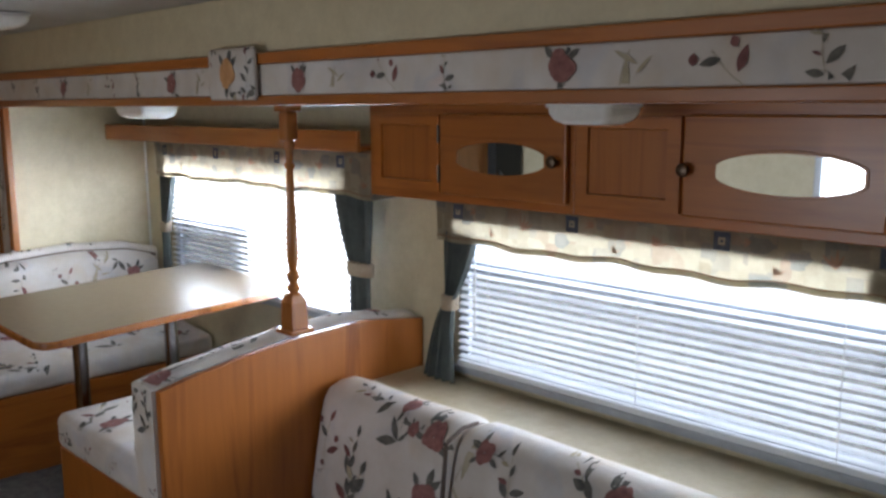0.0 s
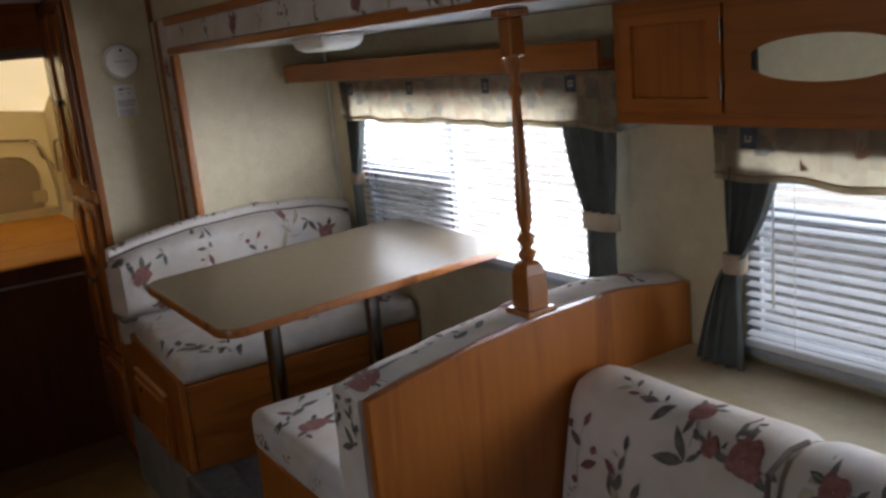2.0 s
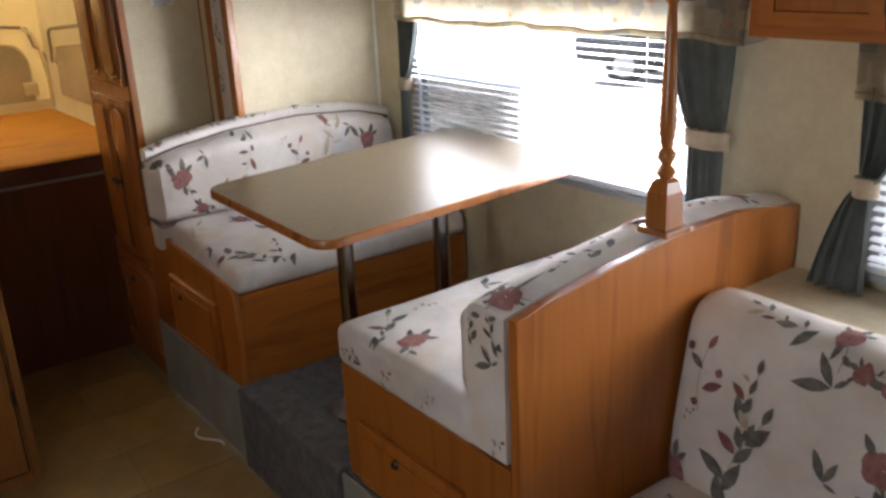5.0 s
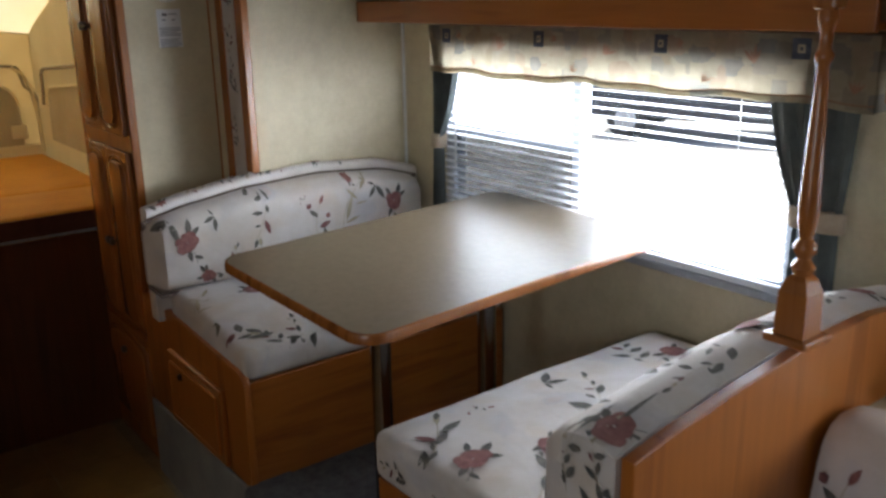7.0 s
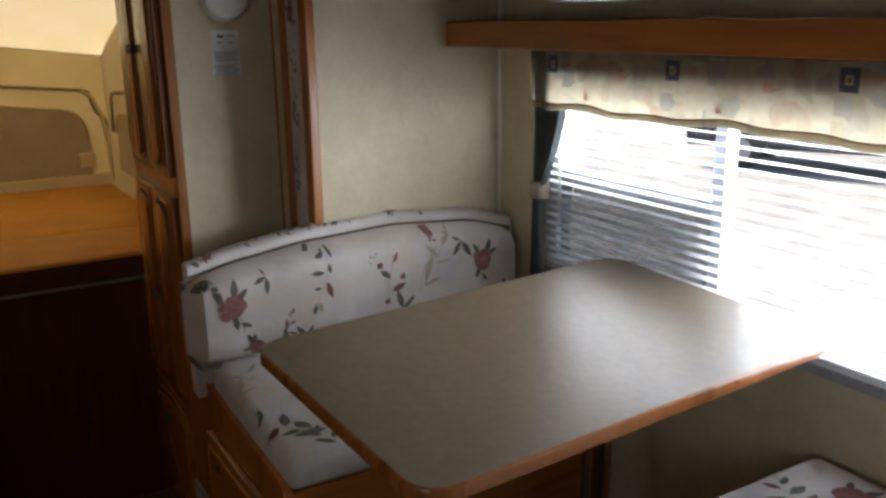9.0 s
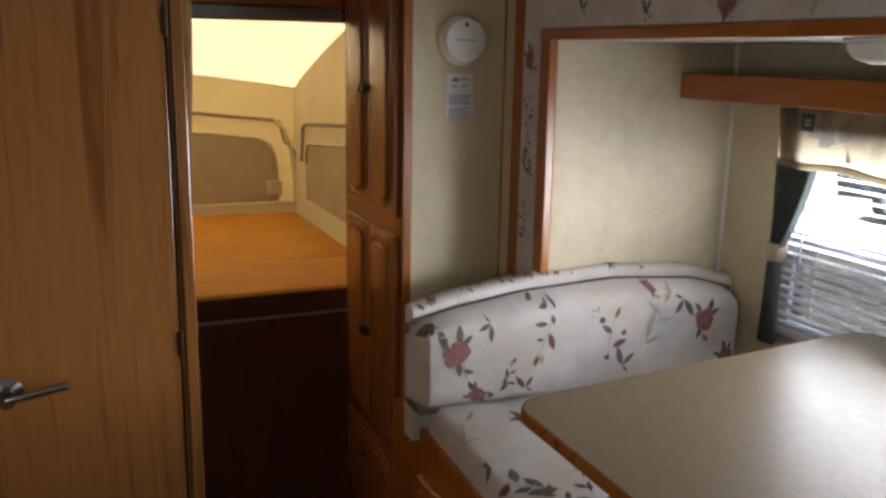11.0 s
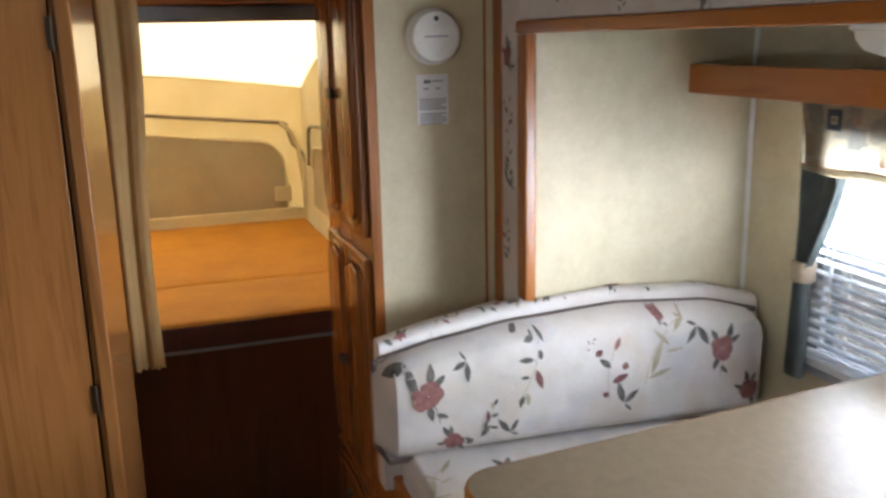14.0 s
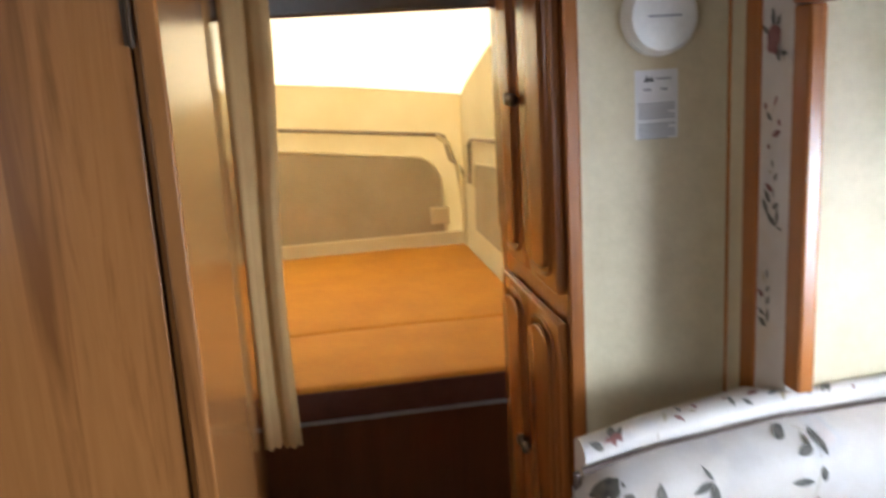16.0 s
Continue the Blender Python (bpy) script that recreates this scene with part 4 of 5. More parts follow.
def back_profile(x_low, x_high, x_front, zl, arc, y0, y1, thick_top, skew=0.0):
    """An upholstered seat back: a shell from board to front, with a rolled arched top."""
    rows = []
    N = 26
    for i in range(N + 1):
        y = y0 + (y1 - y0) * i / N
        e = min(1.0, min(y - y0, y1 - y) / 0.05 + 0.25)
        zt = arch(y, arc)
        row = []
        xf = x_front - skew * (1 - (y - y0) / (y1 - y0))
        xb = x_low if y < 1.793 else x_high
        d = xf - xb
        row.append((xb, y, zl))
        row.append((xb, y, zt - 0.012))
        for a in (160, 130, 100, 75, 50, 25, 5):
            row.append((xb + d * thick_top * (0.5 - 0.5 * math.cos(radians(180 - a))), y, zt - 0.020 + 0.020 * math.sin(radians(a))))
        row.append((xb + d * thick_top, y, zt - 0.040))
        row.append((xb + d * thick_top, y, zl))
        rows.append(row)
    return loft(rows, True)


def seat_pad(x_back, x_front, y0, y1, z0, arc, drop, bulge, skew=0.0):
    """The stuffed front cushion of a seat back, curved at the top like the back itself."""
    N, M = 28, 14
    front, back = [], []
    for i in range(N + 1):
        y = y0 + (y1 - y0) * i / N
        ey = min(1, min(y - y0, y1 - y) / 0.055)
        ey = math.sqrt(max(0, 1 - (1 - ey) ** 2))
        zt = arch(y, arc) - drop
        fr = []
        for j in range(M + 1):
            f = j / M
            z = z0 + (zt - z0) * f
            ez = min(1, min(f, 1 - f) / 0.2)
            ez = math.sqrt(max(0, 1 - (1 - ez) ** 2))
            z = z0 + (zt - z0) * (f if ey > 0.99 else 0.5 + (f - 0.5) * (0.74 + 0.26 * ey))
            k = 0.25 + 0.75 * ey * ez
            x = x_back + (x_front - x_back) * (k + bulge * math.sin(math.pi * f) * math.sin(math.pi * i / N)) * (1 + 0.06 * noise.noise((y * 6, z * 6, 2)))
            fr.append((x - skew * (1 - i / N), y, z))
        xk = x_back - skew * (1 - i / N)
        front.append([(xk, y, fr[0][2])] + fr + [(xk, y, fr[-1][2])])
    return loft(front, True)


def slope_seat(bm):
    """The seat rises a little towards its back."""
    for v in bm.verts:
        if v.co.z > 0.67:
            v.co.z += 0.062 * (-2.972 - v.co.x) / 0.57
    return bm


bench1 = thing("dinette_bench", (-3.25, 1.95, SLIDE_Z), "oak dinette bench with floral cushions against the end wall", "bench", "dinette benches")
part("seat_box", box(-3.548, -2.985, 1.500, WIN_Y - 0.014, SLIDE_Z + 0.001, 0.628, 0.003), OAK_Y, bench1)
end_outline = [(-3.764, SLIDE_Z), (-2.975, SLIDE_Z), (-2.975, 0.625), (-2.985, 0.648), (-3.01, 0.660), (-3.04, 0.664), (-3.60, 0.700), (-3.764, 0.700)]
endp = part("end_panel", prism(end_outline, "y", 1.474, 1.499, 0.004), OAK_Z, bench1, smooth=True)


def bench_door(parent, x0, x1, z0, z1, y, lx):
    d = part("door", box(x0, x1, y - 0.018, y - 0.0005, z0, z1, 0.004), OAK_Z, parent)
    part("raised_field", box(x0 + 0.028, x1 - 0.028, y - 0.024, y - 0.0185, z0 + 0.028, z1 - 0.028, 0.006), OAK_Z, d)
    part("latch", lathe(lx, y - 0.0185, (z0 + z1) / 2 + (z1 - z0) * 0.28, [(0.014, 0), (0.014, 0.006), (0.010, 0.010), (0.010, 0.014), (0.004, 0.016)], 16, "y"), BRONZE, d, "black push latch", True)
    return d


bench_door(endp, -3.525, -3.105, 0.325, 0.572, 1.474, -3.40)
bshell = part("seat_back_shell", back_profile(-3.612, -3.547, -3.478, 0.66, ARCH1, 1.453, 2.452, 1.0, 0.075), CLOTH, bench1, "rolled cloth top edge", True)
pad1 = part("back_cushion", seat_pad(-3.480, -3.385, 1.430, 2.440, 0.768, ARCH1, 0.035, 0.10, 0.075), CLOTH, bench1, "stuffed floral back cushion", True)
seat1 = part("seat_cushion", slope_seat(cushion(-3.54, -2.972, 1.488, 2.445, 0.632, 0.715, 0.03, 0.012)), CLOTH, bench1, "stuffed floral seat cushion", True)
part("welt_gap_shade", tube([(-3.470 - 0.075 * (1 - i / 30), 1.445 + 0.992 * i / 30, arch(1.445 + 0.992 * i / 30, ARCH1) - 0.037) for i in range(31)], 0.0075, 6), SEAM, bench1, "dark piping, also standing for gap shade", True)

# Dark tube put in for the shade in the gap between shell and cushion.
gap_shade_line = [(-3.474 - 0.072, 1.436, z) for z in (1.000, 0.95, 0.88, 0.82, 0.785)] + [(-3.470 - 0.075 * (1 - i / 20) + 0.05, 1.452 + 0.98 * i / 20, 0.764) for i in range(21)]
part("welt_gap_shade", tube(gap_shade_line, 0.0075, 6), SEAM, bench1, "dark piping, also standing for gap shade", True)

bench2 = thing("dinette_bench", (-1.95, 1.95, SLIDE_Z), "oak dinette bench with floral cushions backing on the sofa", "bench", "dinette benches")
part("seat_box", box(-2.315, -1.668, 1.516, WIN_Y - 0.004, SLIDE_Z + 0.001, 0.628, 0.003), OAK_Y, bench2)
end2 = part("end_panel", box(-2.325, -1.6415, 1.492, 1.515, SLIDE_Z - 0.09, 0.640, 0.004), OAK_Z, bench2)
bench_door(end2, -2.235, -1.795, 0.320, 0.508, 1.492, -2.05)
back_outline = [(y, arch(y, ARCH2) - 0.014) for y in [1.494 + (WIN_Y - 0.004 - 1.494) * i / 24 for i in range(25)]]
board = [(1.494, SLIDE_Z - 0.09)] + back_outline + [(WIN_Y - 0.004, SLIDE_Z - 0.09)]
part("back_board", prism(board, "x", -1.640, -1.614, 0.003), OAK_Z, bench2, "upright oak veneer back board")
shell2 = part("seat_back_shell", back_profile(-1.6415, -1.6415, -1.755, 0.66, ARCH2, 1.484, 2.452, 1.0), CLOTH, bench2, "rolled cloth top edge", True)
pad2 = part("back_cushion", seat_pad(-1.752, -1.835, 1.49, 2.440, 0.735, ARCH2, 0.045, 0.10), CLOTH, bench2, "stuffed floral back cushion", True)
seat2 = part("seat_cushion", cushion(-2.345, -1.76, 1.490, 2.445, 0.632, 0.752, 0.03, 0.014), CLOTH, bench2, "stuffed floral seat cushion", True)

print_flowers(pad1, (-3.40, 0, 0), (0, 1, 0), (0, 0, 1), [(1.536, 0.935, "rose", 0.115, 10), (1.492, 1.005, "vee", 0.10, 170), (1.63, 1.005, "vee", 0.07, 150), (1.785, 0.985, "branch", 0.13, 170), (1.93, 1.015, "bud", 0.035, 0), (1.985, 0.945, "twigbud", 0.13, 10), (2.13, 0.975, "tan", 0.13, 0), (2.285, 0.965, "rose", 0.105, -15), (2.215, 1.03, "vee", 0.09, 190), (2.02, 0.855, "vee", 0.09, 0), (1.67, 0.85, "branch", 0.08, -20), (1.73, 0.82, "vee", 0.07, 20), (1.595, 0.815, "rose", 0.075, 60), (2.37, 0.845, "rose", 0.085, 30), (1.76, 1.06, "branch", 0.06, 90), (2.12, 1.065, "rose", 0.05, 0)], 11)
print_flowers(seat1, (0, 0, 0.7), (0, 1, 0), (-1, 0, 0), [(1.535, 3.12, "branch", 0.17, 60), (1.60, 3.02, "branch", 0.12, 30), (1.53, 3.36, "tan", 0.10, 0), (1.70, 3.36, "rose", 0.09, 40), (1.74, 3.22, "vee", 0.10, 0), (1.70, 3.03, "branch", 0.13, 0), (1.88, 3.13, "rose", 0.12, 0), (2.02, 3.05, "vee", 0.12, 40), (2.15, 3.2, "branch", 0.15, 0), (2.3, 3.06, "rose", 0.11, 60), (1.95, 3.3, "twigbud", 0.12, 0)], 12)
print_flowers(bshell, (0, 0, 1.05), (0, 1, 0), (-1, 0, 0), strip(1.50, 2.42, 3.545, 0.075, 0.11, 13), 13)
print_flowers(pad2, (-1.9, 0, 0), (0, -1, 0), (0, 0, 1), scatter(-2.4, -1.5, 0.78, 1.02, 0.22, 0.13, 14), 14)
print_flowers(seat2, (0, 0, 0.7), (1, 0, 0), (0, 1, 0), [(-2.09, 1.575, "rose", 0.12, 30), (-2.205, 1.545, "branch", 0.17, 50), (-2.25, 1.72, "bud", 0.06, 30), (-2.03, 1.735, "rose", 0.09, 0), (-1.935, 1.70, "branch", 0.19, 20), (-2.135, 1.975, "branch", 0.15, 60), (-2.25, 1.93, "vee", 0.11, 20), (-2.18, 2.33, "rose", 0.12, 0), (-2.25, 2.25, "branch", 0.13, 70), (-2.02, 2.15, "twigbud", 0.14, 0), (-1.92, 2.32, "branch", 0.13, 0)], 15)
print_flowers(shell2, (0, 0, 1.05), (0, 1, 0), (-1, 0, 0), [(1.53, 1.685, "rose", 0.115, 20), (1.515, 1.735, "vee", 0.08, 0), (1.73, 1.68, "branch", 0.10, 90), (1.80, 1.73, "branch", 0.09, 60), (1.95, 1.74, "rose", 0.09, 0), (1.99, 1.69, "vee", 0.10, 90), (2.15, 1.70, "branch", 0.10, 80), (2.30, 1.70, "rose", 0.09, 0)], 16)
print_flowers(shell2, (0, 1.4, 0), (1, 0, 0), (0, 0, 1), [(-1.735, 0.945, "branch", 0.085, 0), (-1.675, 0.955, "branch", 0.09, 20), (-1.68, 0.875, "vee", 0.085, 80), (-1.67, 0.69, "bud", 0.05, 0)], 17)
print_flowers(seat2, (0, 1.4, 0), (1, 0, 0), (0, 0, 1), [(-2.25, 0.685, "branch", 0.07, 90), (-2.10, 0.68, "bud", 0.06, 0), (-1.92, 0.685, "grass", 0.06, 0)], 18)

# turned post on the seat back
post = thing("turned_post", (-1.628, 1.940, 1.066), "turned reddish wooden post standing on the dinette seat back", "post")
PX, PY = -1.628, 1.940
part("foot_plate", box(PX - 0.042, PX + 0.042, PY - 0.042, PY + 0.042, 1.0655, 1.080, 0.004), CHERRY, post)
part("lower_block", loft([[(PX + sx * w, PY + sy * w, z) for sx, sy in ((-1, -1), (1, -1), (1, 1), (-1, 1))] for w, z in ((0.029, 1.0805), (0.027, 1.158), (0.020, 1.180), (0.014, 1.188))], True), CHERRY, post)
part("shaft", lathe(PX, PY, 0, [(0.0114, 1.186), (0.0181, 1.193), (0.0209, 1.203), (0.0133, 1.214), (0.0114, 1.219), (0.0190, 1.231), (0.0199, 1.242), (0.0114, 1.254), (0.0128, 1.262), (0.0168, 1.282), (0.0180, 1.305), (0.0172, 1.345), (0.0144, 1.42), (0.0116, 1.50), (0.0100, 1.548), (0.0144, 1.555), (0.0155, 1.564), (0.0096, 1.573), (0.0110, 1.602), (0.0160, 1.613), (0.0165, 1.622), (0.0128, 1.636)], 20), CHERRY, post, smooth=True)
part("upper_block", box(PX - 0.020, PX + 0.020, PY - 0.020, PY + 0.020, 1.634, 1.716, 0.005), CHERRY, post)
part("top_plate", box(PX - 0.029, PX + 0.029, PY - 0.029, PY + 0.029, 1.7165, 1.7345, 0.004), CHERRY, post)

# table
TX0, TX1, TY0, TY1, TZ = -2.930, -2.270, 1.414, 2.400, 1.006
table = thing("dinette_table", (-2.6, 1.9, SLIDE_Z), "speckled brown laminate table with wooden edge on two posts", "table")


def lean(bm):
    """The top stands a little out of level: it rises towards the window."""
    for v in bm.verts:
        v.co.z += -0.002 + 0.030 * (v.co.y - TY0) / (TY1 - TY0) + 0.028 * (TX1 - v.co.x) / (TX1 - TX0)
    bmesh.ops.rotate(bm, verts=bm.verts[:], cent=(-2.6, 1.9, 1.0), matrix=Matrix.Rotation(radians(2.0), 3, "Z"))
    return bm


part("tabletop", lean(prism(rounded(TX0 + 0.006, TX1 - 0.006, TY0 + 0.006, TY1 - 0.006, 0.060, 7), "z", TZ - 0.022, TZ)), LAMINATE, table, "speckled brown laminate top")
ring_o, ring_i = rounded(TX0, TX1, TY0, TY1, 0.066, 7), rounded(TX0 + 0.0065, TX1 - 0.0065, TY0 + 0.0065, TY1 - 0.0065, 0.0595, 7)
eb = bmesh.new()
loops = []
for ring, z in ((ring_i, TZ - 0.025), (ring_o, TZ - 0.022), (ring_o, TZ - 0.006), ([(a[0] * 0.7 + b[0] * 0.3, a[1] * 0.7 + b[1] * 0.3) for a, b in zip(ring_o, ring_i)], TZ - 0.001), (ring_i, TZ + 0.0006)):
    loops.append([eb.verts.new((p[0], p[1], z)) for p in ring])
for a, b in zip(loops, loops[1:]):
    for i in range(len(a)):
        eb.faces.new((a[i], a[(i + 1) % len(a)], b[(i + 1) % len(a)], b[i]))
bmesh.ops.recalc_face_normals(eb, faces=eb.faces[:])
part("edge_band", lean(eb), CHERRY, table, "rounded wooden edge", True)
for ly in (1.69, 2.045):
    leg = part("leg", lathe(-2.6, ly, 0, [(0.026, SLIDE_Z + 0.010), (0.026, TZ - 0.030)], 20), CHROME, table, "chrome tube post", True)
    part("floor_socket", lathe(-2.6, ly, 0, [(0.085, SLIDE_Z + 0.0005), (0.085, SLIDE_Z + 0.006), (0.04, SLIDE_Z + 0.012), (0.033, SLIDE_Z + 0.03)], 24), STEEL, leg, smooth=True)
    part("table_socket", lathe(-2.6, ly, 0, [(0.030, TZ - 0.05), (0.04, TZ - 0.035), (0.085, TZ - 0.020), (0.085, TZ + 0.002)], 24), STEEL, leg, smooth=True)

# ---- sofa and its ledge ----
ledge = thing("sofa_ledge", (-0.7, 2.3, SLIDE_Z), "cream vinyl ledge between sofa back and window wall", "ledge")
part("top", box(-1.638, RIGHT_X - 0.004, 2.13, WIN_Y - 0.004, 0.834, 0.854, 0.006), LEDGE, ledge)
part("box", box(-1.636, RIGHT_X - 0.006, 2.19, WIN_Y - 0.006, SLIDE_Z, 0.8335), OAK_X, ledge)

sofa = thing("sofa", (-0.65, 1.85, SLIDE_Z), "cream floral sofa with two back cushions", "sofa")


def sofa_back(x0, x1, seed):
    """A tall stuffed back cushion, rolled over at the top and rounded at its ends."""
    prof = [(2.10, 0.42), (1.955, 0.42), (1.935, 0.46), (1.932, 0.52), (1.945, 0.60), (1.962, 0.68), (1.980, 0.76), (1.995, 0.82), (2.012, 0.862), (2.040, 0.893), (2.080, 0.906), (2.125, 0.904), (2.160, 0.888), (2.175, 0.855), (2.175, 0.70), (2.17, 0.5)]
    rows = []
    N = 30
    cy, cz = 2.07, 0.65
    for i in range(N + 1):
        f = i / N
        x = x0 + (x1 - x0) * f
        e = min(1, min(x - x0, x1 - x) / 0.07)
        e = math.sqrt(max(0, 1 - (1 - e) ** 2))
        s = 0.80 + 0.20 * e
        row = []
        for y, z in prof:
            w = 0.006 * noise.noise((x * 5 + seed, y * 5, z * 5)) if y < 2.1 else 0
            sag = -0.008 * math.sin(math.pi * f) * (1 if z > 0.85 else 0)
            row.append((x, cy + (y - cy) * (s if y < cy else 1) + w, cz + (z - cz) * (0.93 + 0.07 * e) + sag))
        rows.append(row)
    return loft(rows, True)


backs = [part("back_cushion", sofa_back(-1.60, -1.040, 1), CLOTH, sofa, "stuffed floral back cushion", True), part("back_cushion", sofa_back(-1.030, 0.22, 2), CLOTH, sofa, "stuffed floral back cushion", True)]
seats = [part("seat_cushion", cushion(-1.595, -0.70, 1.40, 1.965, 0.345, 0.475, 0.04, 0.03), CLOTH, sofa, "stuffed floral seat cushion", True), part("seat_cushion", cushion(-0.695, 0.22, 1.40, 1.965, 0.345, 0.475, 0.04, 0.03), CLOTH, sofa, "stuffed floral seat cushion", True)]
part("base", box(-1.59, 0.21, 1.47, 2.12, SLIDE_Z + 0.001, 0.348, 0.006), OAK_X, sofa)
part("seam", tube([(-1.035, 1.936 + (z - 0.46) * 0.11 + (0.06 if z > 0.87 else 0), z) for z in (0.46, 0.55, 0.65, 0.75, 0.83, 0.87, 0.895)] + [(-1.035, 2.10, 0.893)], 0.006, 6), SEAM, sofa, "dark blue piping", True)
print_flowers(backs[0], (0, 1.9, 0), (1, 0, 0), (0, 0.12, 1), [(-1.11, 0.865, "rose", 0.12, 60), (-1.19, 0.865, "rose", 0.06, 90), (-1.24, 0.82, "vee", 0.13, 80), (-1.40, 0.70, "branch", 0.15, 5), (-1.40, 0.575, "branch", 0.20, -10), (-1.57, 0.50, "rose", 0.115, 20), (-1.53, 0.75, "twigbud", 0.15, 15), (-1.55, 0.645, "bud", 0.04, 0), (-1.105, 0.705, "rose", 0.135, 10), (-1.215, 0.63, "vee", 0.10, 20), (-1.10, 0.59, "branch", 0.13, 0), (-1.23, 0.50, "rose", 0.12, 0)], 21)
print_flowers(backs[1], (0, 1.9, 0), (1, 0, 0), (0, 0.12, 1), [(-0.93, 0.87, "rose", 0.09, 80), (-0.99, 0.71, "tan", 0.20, 20), (-0.845, 0.81, "branch", 0.12, 10), (-0.645, 0.87, "branch", 0.13, 60), (-0.53, 0.87, "rose", 0.11, 70), (-0.58, 0.79, "vee", 0.12, 0), (-0.42, 0.83, "rose", 0.13, 0), (-0.75, 0.66, "rose", 0.12, 0), (-0.60, 0.64, "branch", 0.17, 0)] + scatter(-0.30, 0.15, 0.55, 0.86, 0.2, 0.12, 22), 22)
print_flowers(backs[0], (0, 0, 0.9), (1, 0, 0), (0, 1, 0), [(-1.39, 2.07, "branch", 0.12, 90), (-1.25, 2.07, "rose", 0.095, 0)], 23)
for s_ob, x_, sd in ((seats[0], -1.5, 24), (seats[1], -0.6, 25)):
    print_flowers(s_ob, (0, 0, 0.47), (1, 0, 0), (0, 1, 0), scatter(x_, x_ + 0.7, 1.5, 1.93, 0.2, 0.13, sd), sd)

# ---- pantry and passage ----
PFX = -3.757
pantry = thing("pantry_cabinet", (-4.03, 1.65, FLOOR), "tall narrow cherry-stained pantry with arched raised-panel doors", "cabinet")
part("body", box(-4.300, PFX - 0.004, 1.500, FASCIA_Y + 0.008, FLOOR + 0.001, CEIL - 0.002, 0.002), CHERRY, pantry)
part("side_panel", box(PFX - 0.0035, PFX, 1.524, FASCIA_Y - 0.013, FLOOR + 0.002, CEIL - 0.003), WALLPAPER, pantry, "cream wallpaper side panel")
part("corner_trim", box(PFX - 0.012, PFX + 0.006, 1.496, 1.5235, FLOOR + 0.002, CEIL - 0.003, 0.004), CHERRY, pantry, "reddish wood corner trim")


def pantry_door(x0, x1, z0, z1, arch_low, arch_high, knob_x, knob_z):
    """A raised-panel door whose field is arched at one end."""
    y = 1.499
    d = part("door", box(x0, x1, y - 0.020, y - 0.0008, z0, z1, 0.005), CHERRY, pantry)
    m = 0.034
    u0, u1, v0, v1 = x0 + m, x1 - m, z0 + m, z1 - m
    c, w = (u0 + u1) / 2, (u1 - u0) / 2
    top = [(c + w * math.cos(a), v1 - 0.035 + 0.035 * math.sin(a)) for a in [math.pi * i / 10 for i in range(11)]] if arch_high else [(u1, v1), (u0, v1)]
    low = [(c - w * math.cos(a), v0 + 0.035 - 0.035 * math.sin(a)) for a in [math.pi * i / 10 for i in range(11)]] if arch_low else [(u0, v0), (u1, v0)]
    outline = top + low
    ring = [tuple(Vector(p) + (Vector(p) - Vector((c, (v0 + v1) / 2))).normalized() * 0.013) for p in outline]
    loop = [(q[0], y - 0.0205, q[1]) for q in ring + ring[:2]]
    part("groove_bead", tube(loop, 0.0042, 8), CHERRY, d, smooth=True)
    part("raised_field", prism(outline, "y", y - 0.033, y - 0.0206, 0.0095, 3), CHERRY, d, smooth=True)
    if knob_x:
        knob(d, knob_x, y - 0.0205, knob_z, "y", 0.014)
    return d


XM = -3.998
for (a, b, kx) in ((XM + 0.002, -3.776, XM + 0.020), (-4.222, XM - 0.002, XM - 0.020)):
    pantry_door(a, b, 1.236, 1.965, True, False, kx, 1.59)
    pantry_door(a, b, 0.535, 1.182, False, True, kx, 0.842)
pantry_door(-4.222, -3.776, 0.10, 0.510, False, True, XM, 0.42)

det = thing("smoke_detector", (PFX, 1.668, 1.730), "round white plastic detector on the wallpaper panel", "smoke detector")
part("base", lathe(PFX + 0.0005, 1.668, 1.730, [(0.068, 0), (0.068, 0.008), (0.066, 0.010)], 36, "x"), WHITEPLASTIC, det, smooth=True)
cov = part("cover", lathe(PFX + 0.0105, 1.668, 1.730, [(0.065, 0.0), (0.064, 0.016), (0.058, 0.023), (0.045, 0.025)], 36, "x"), WHITEPLASTIC, det, smooth=True)
part("indicator", lathe(PFX + 0.0360, 1.668, 1.772, [(0.006, 0), (0.006, 0.001)], 12, "x"), DARKINK, cov, "small dark sounder hole")
part("lettering", box(PFX + 0.0360, PFX + 0.0366, 1.638, 1.698, 1.7285, 1.7325), INK, cov, "unreadable grey lettering")
sgn = thing("notice", (PFX, 1.667, 1.52), "white paper notice with grey printed lines", "notice")
part("sheet", box(PFX + 0.0006, PFX + 0.0016, 1.626, 1.707, 1.518, 1.640), PAPER, sgn)
part("emblem", prism([(1.642, 1.619), (1.662, 1.619), (1.658, 1.629), (1.652, 1.623), (1.649, 1.631)], "x", PFX + 0.0017, PFX + 0.0021), DARKINK, sgn, "small dark emblem")
for i, (a, b, z, h) in enumerate(((1.665, 1.693, 1.622, 0.004), (1.642, 1.657, 1.603, 0.005), (1.675, 1.687, 1.603, 0.005))):
    part("text_line", box(PFX + 0.0017, PFX + 0.0021, a, b, z, z + h), INK, sgn)
for i in range(12):
    z = 1.582 - 0.0050 * i - 0.006 * (i > 5)
    part("text_line", box(PFX + 0.0017, PFX + 0.0021, 1.632, 1.701 - 0.012 * (i % 4 == 3), z - 0.0030, z), INK, sgn)

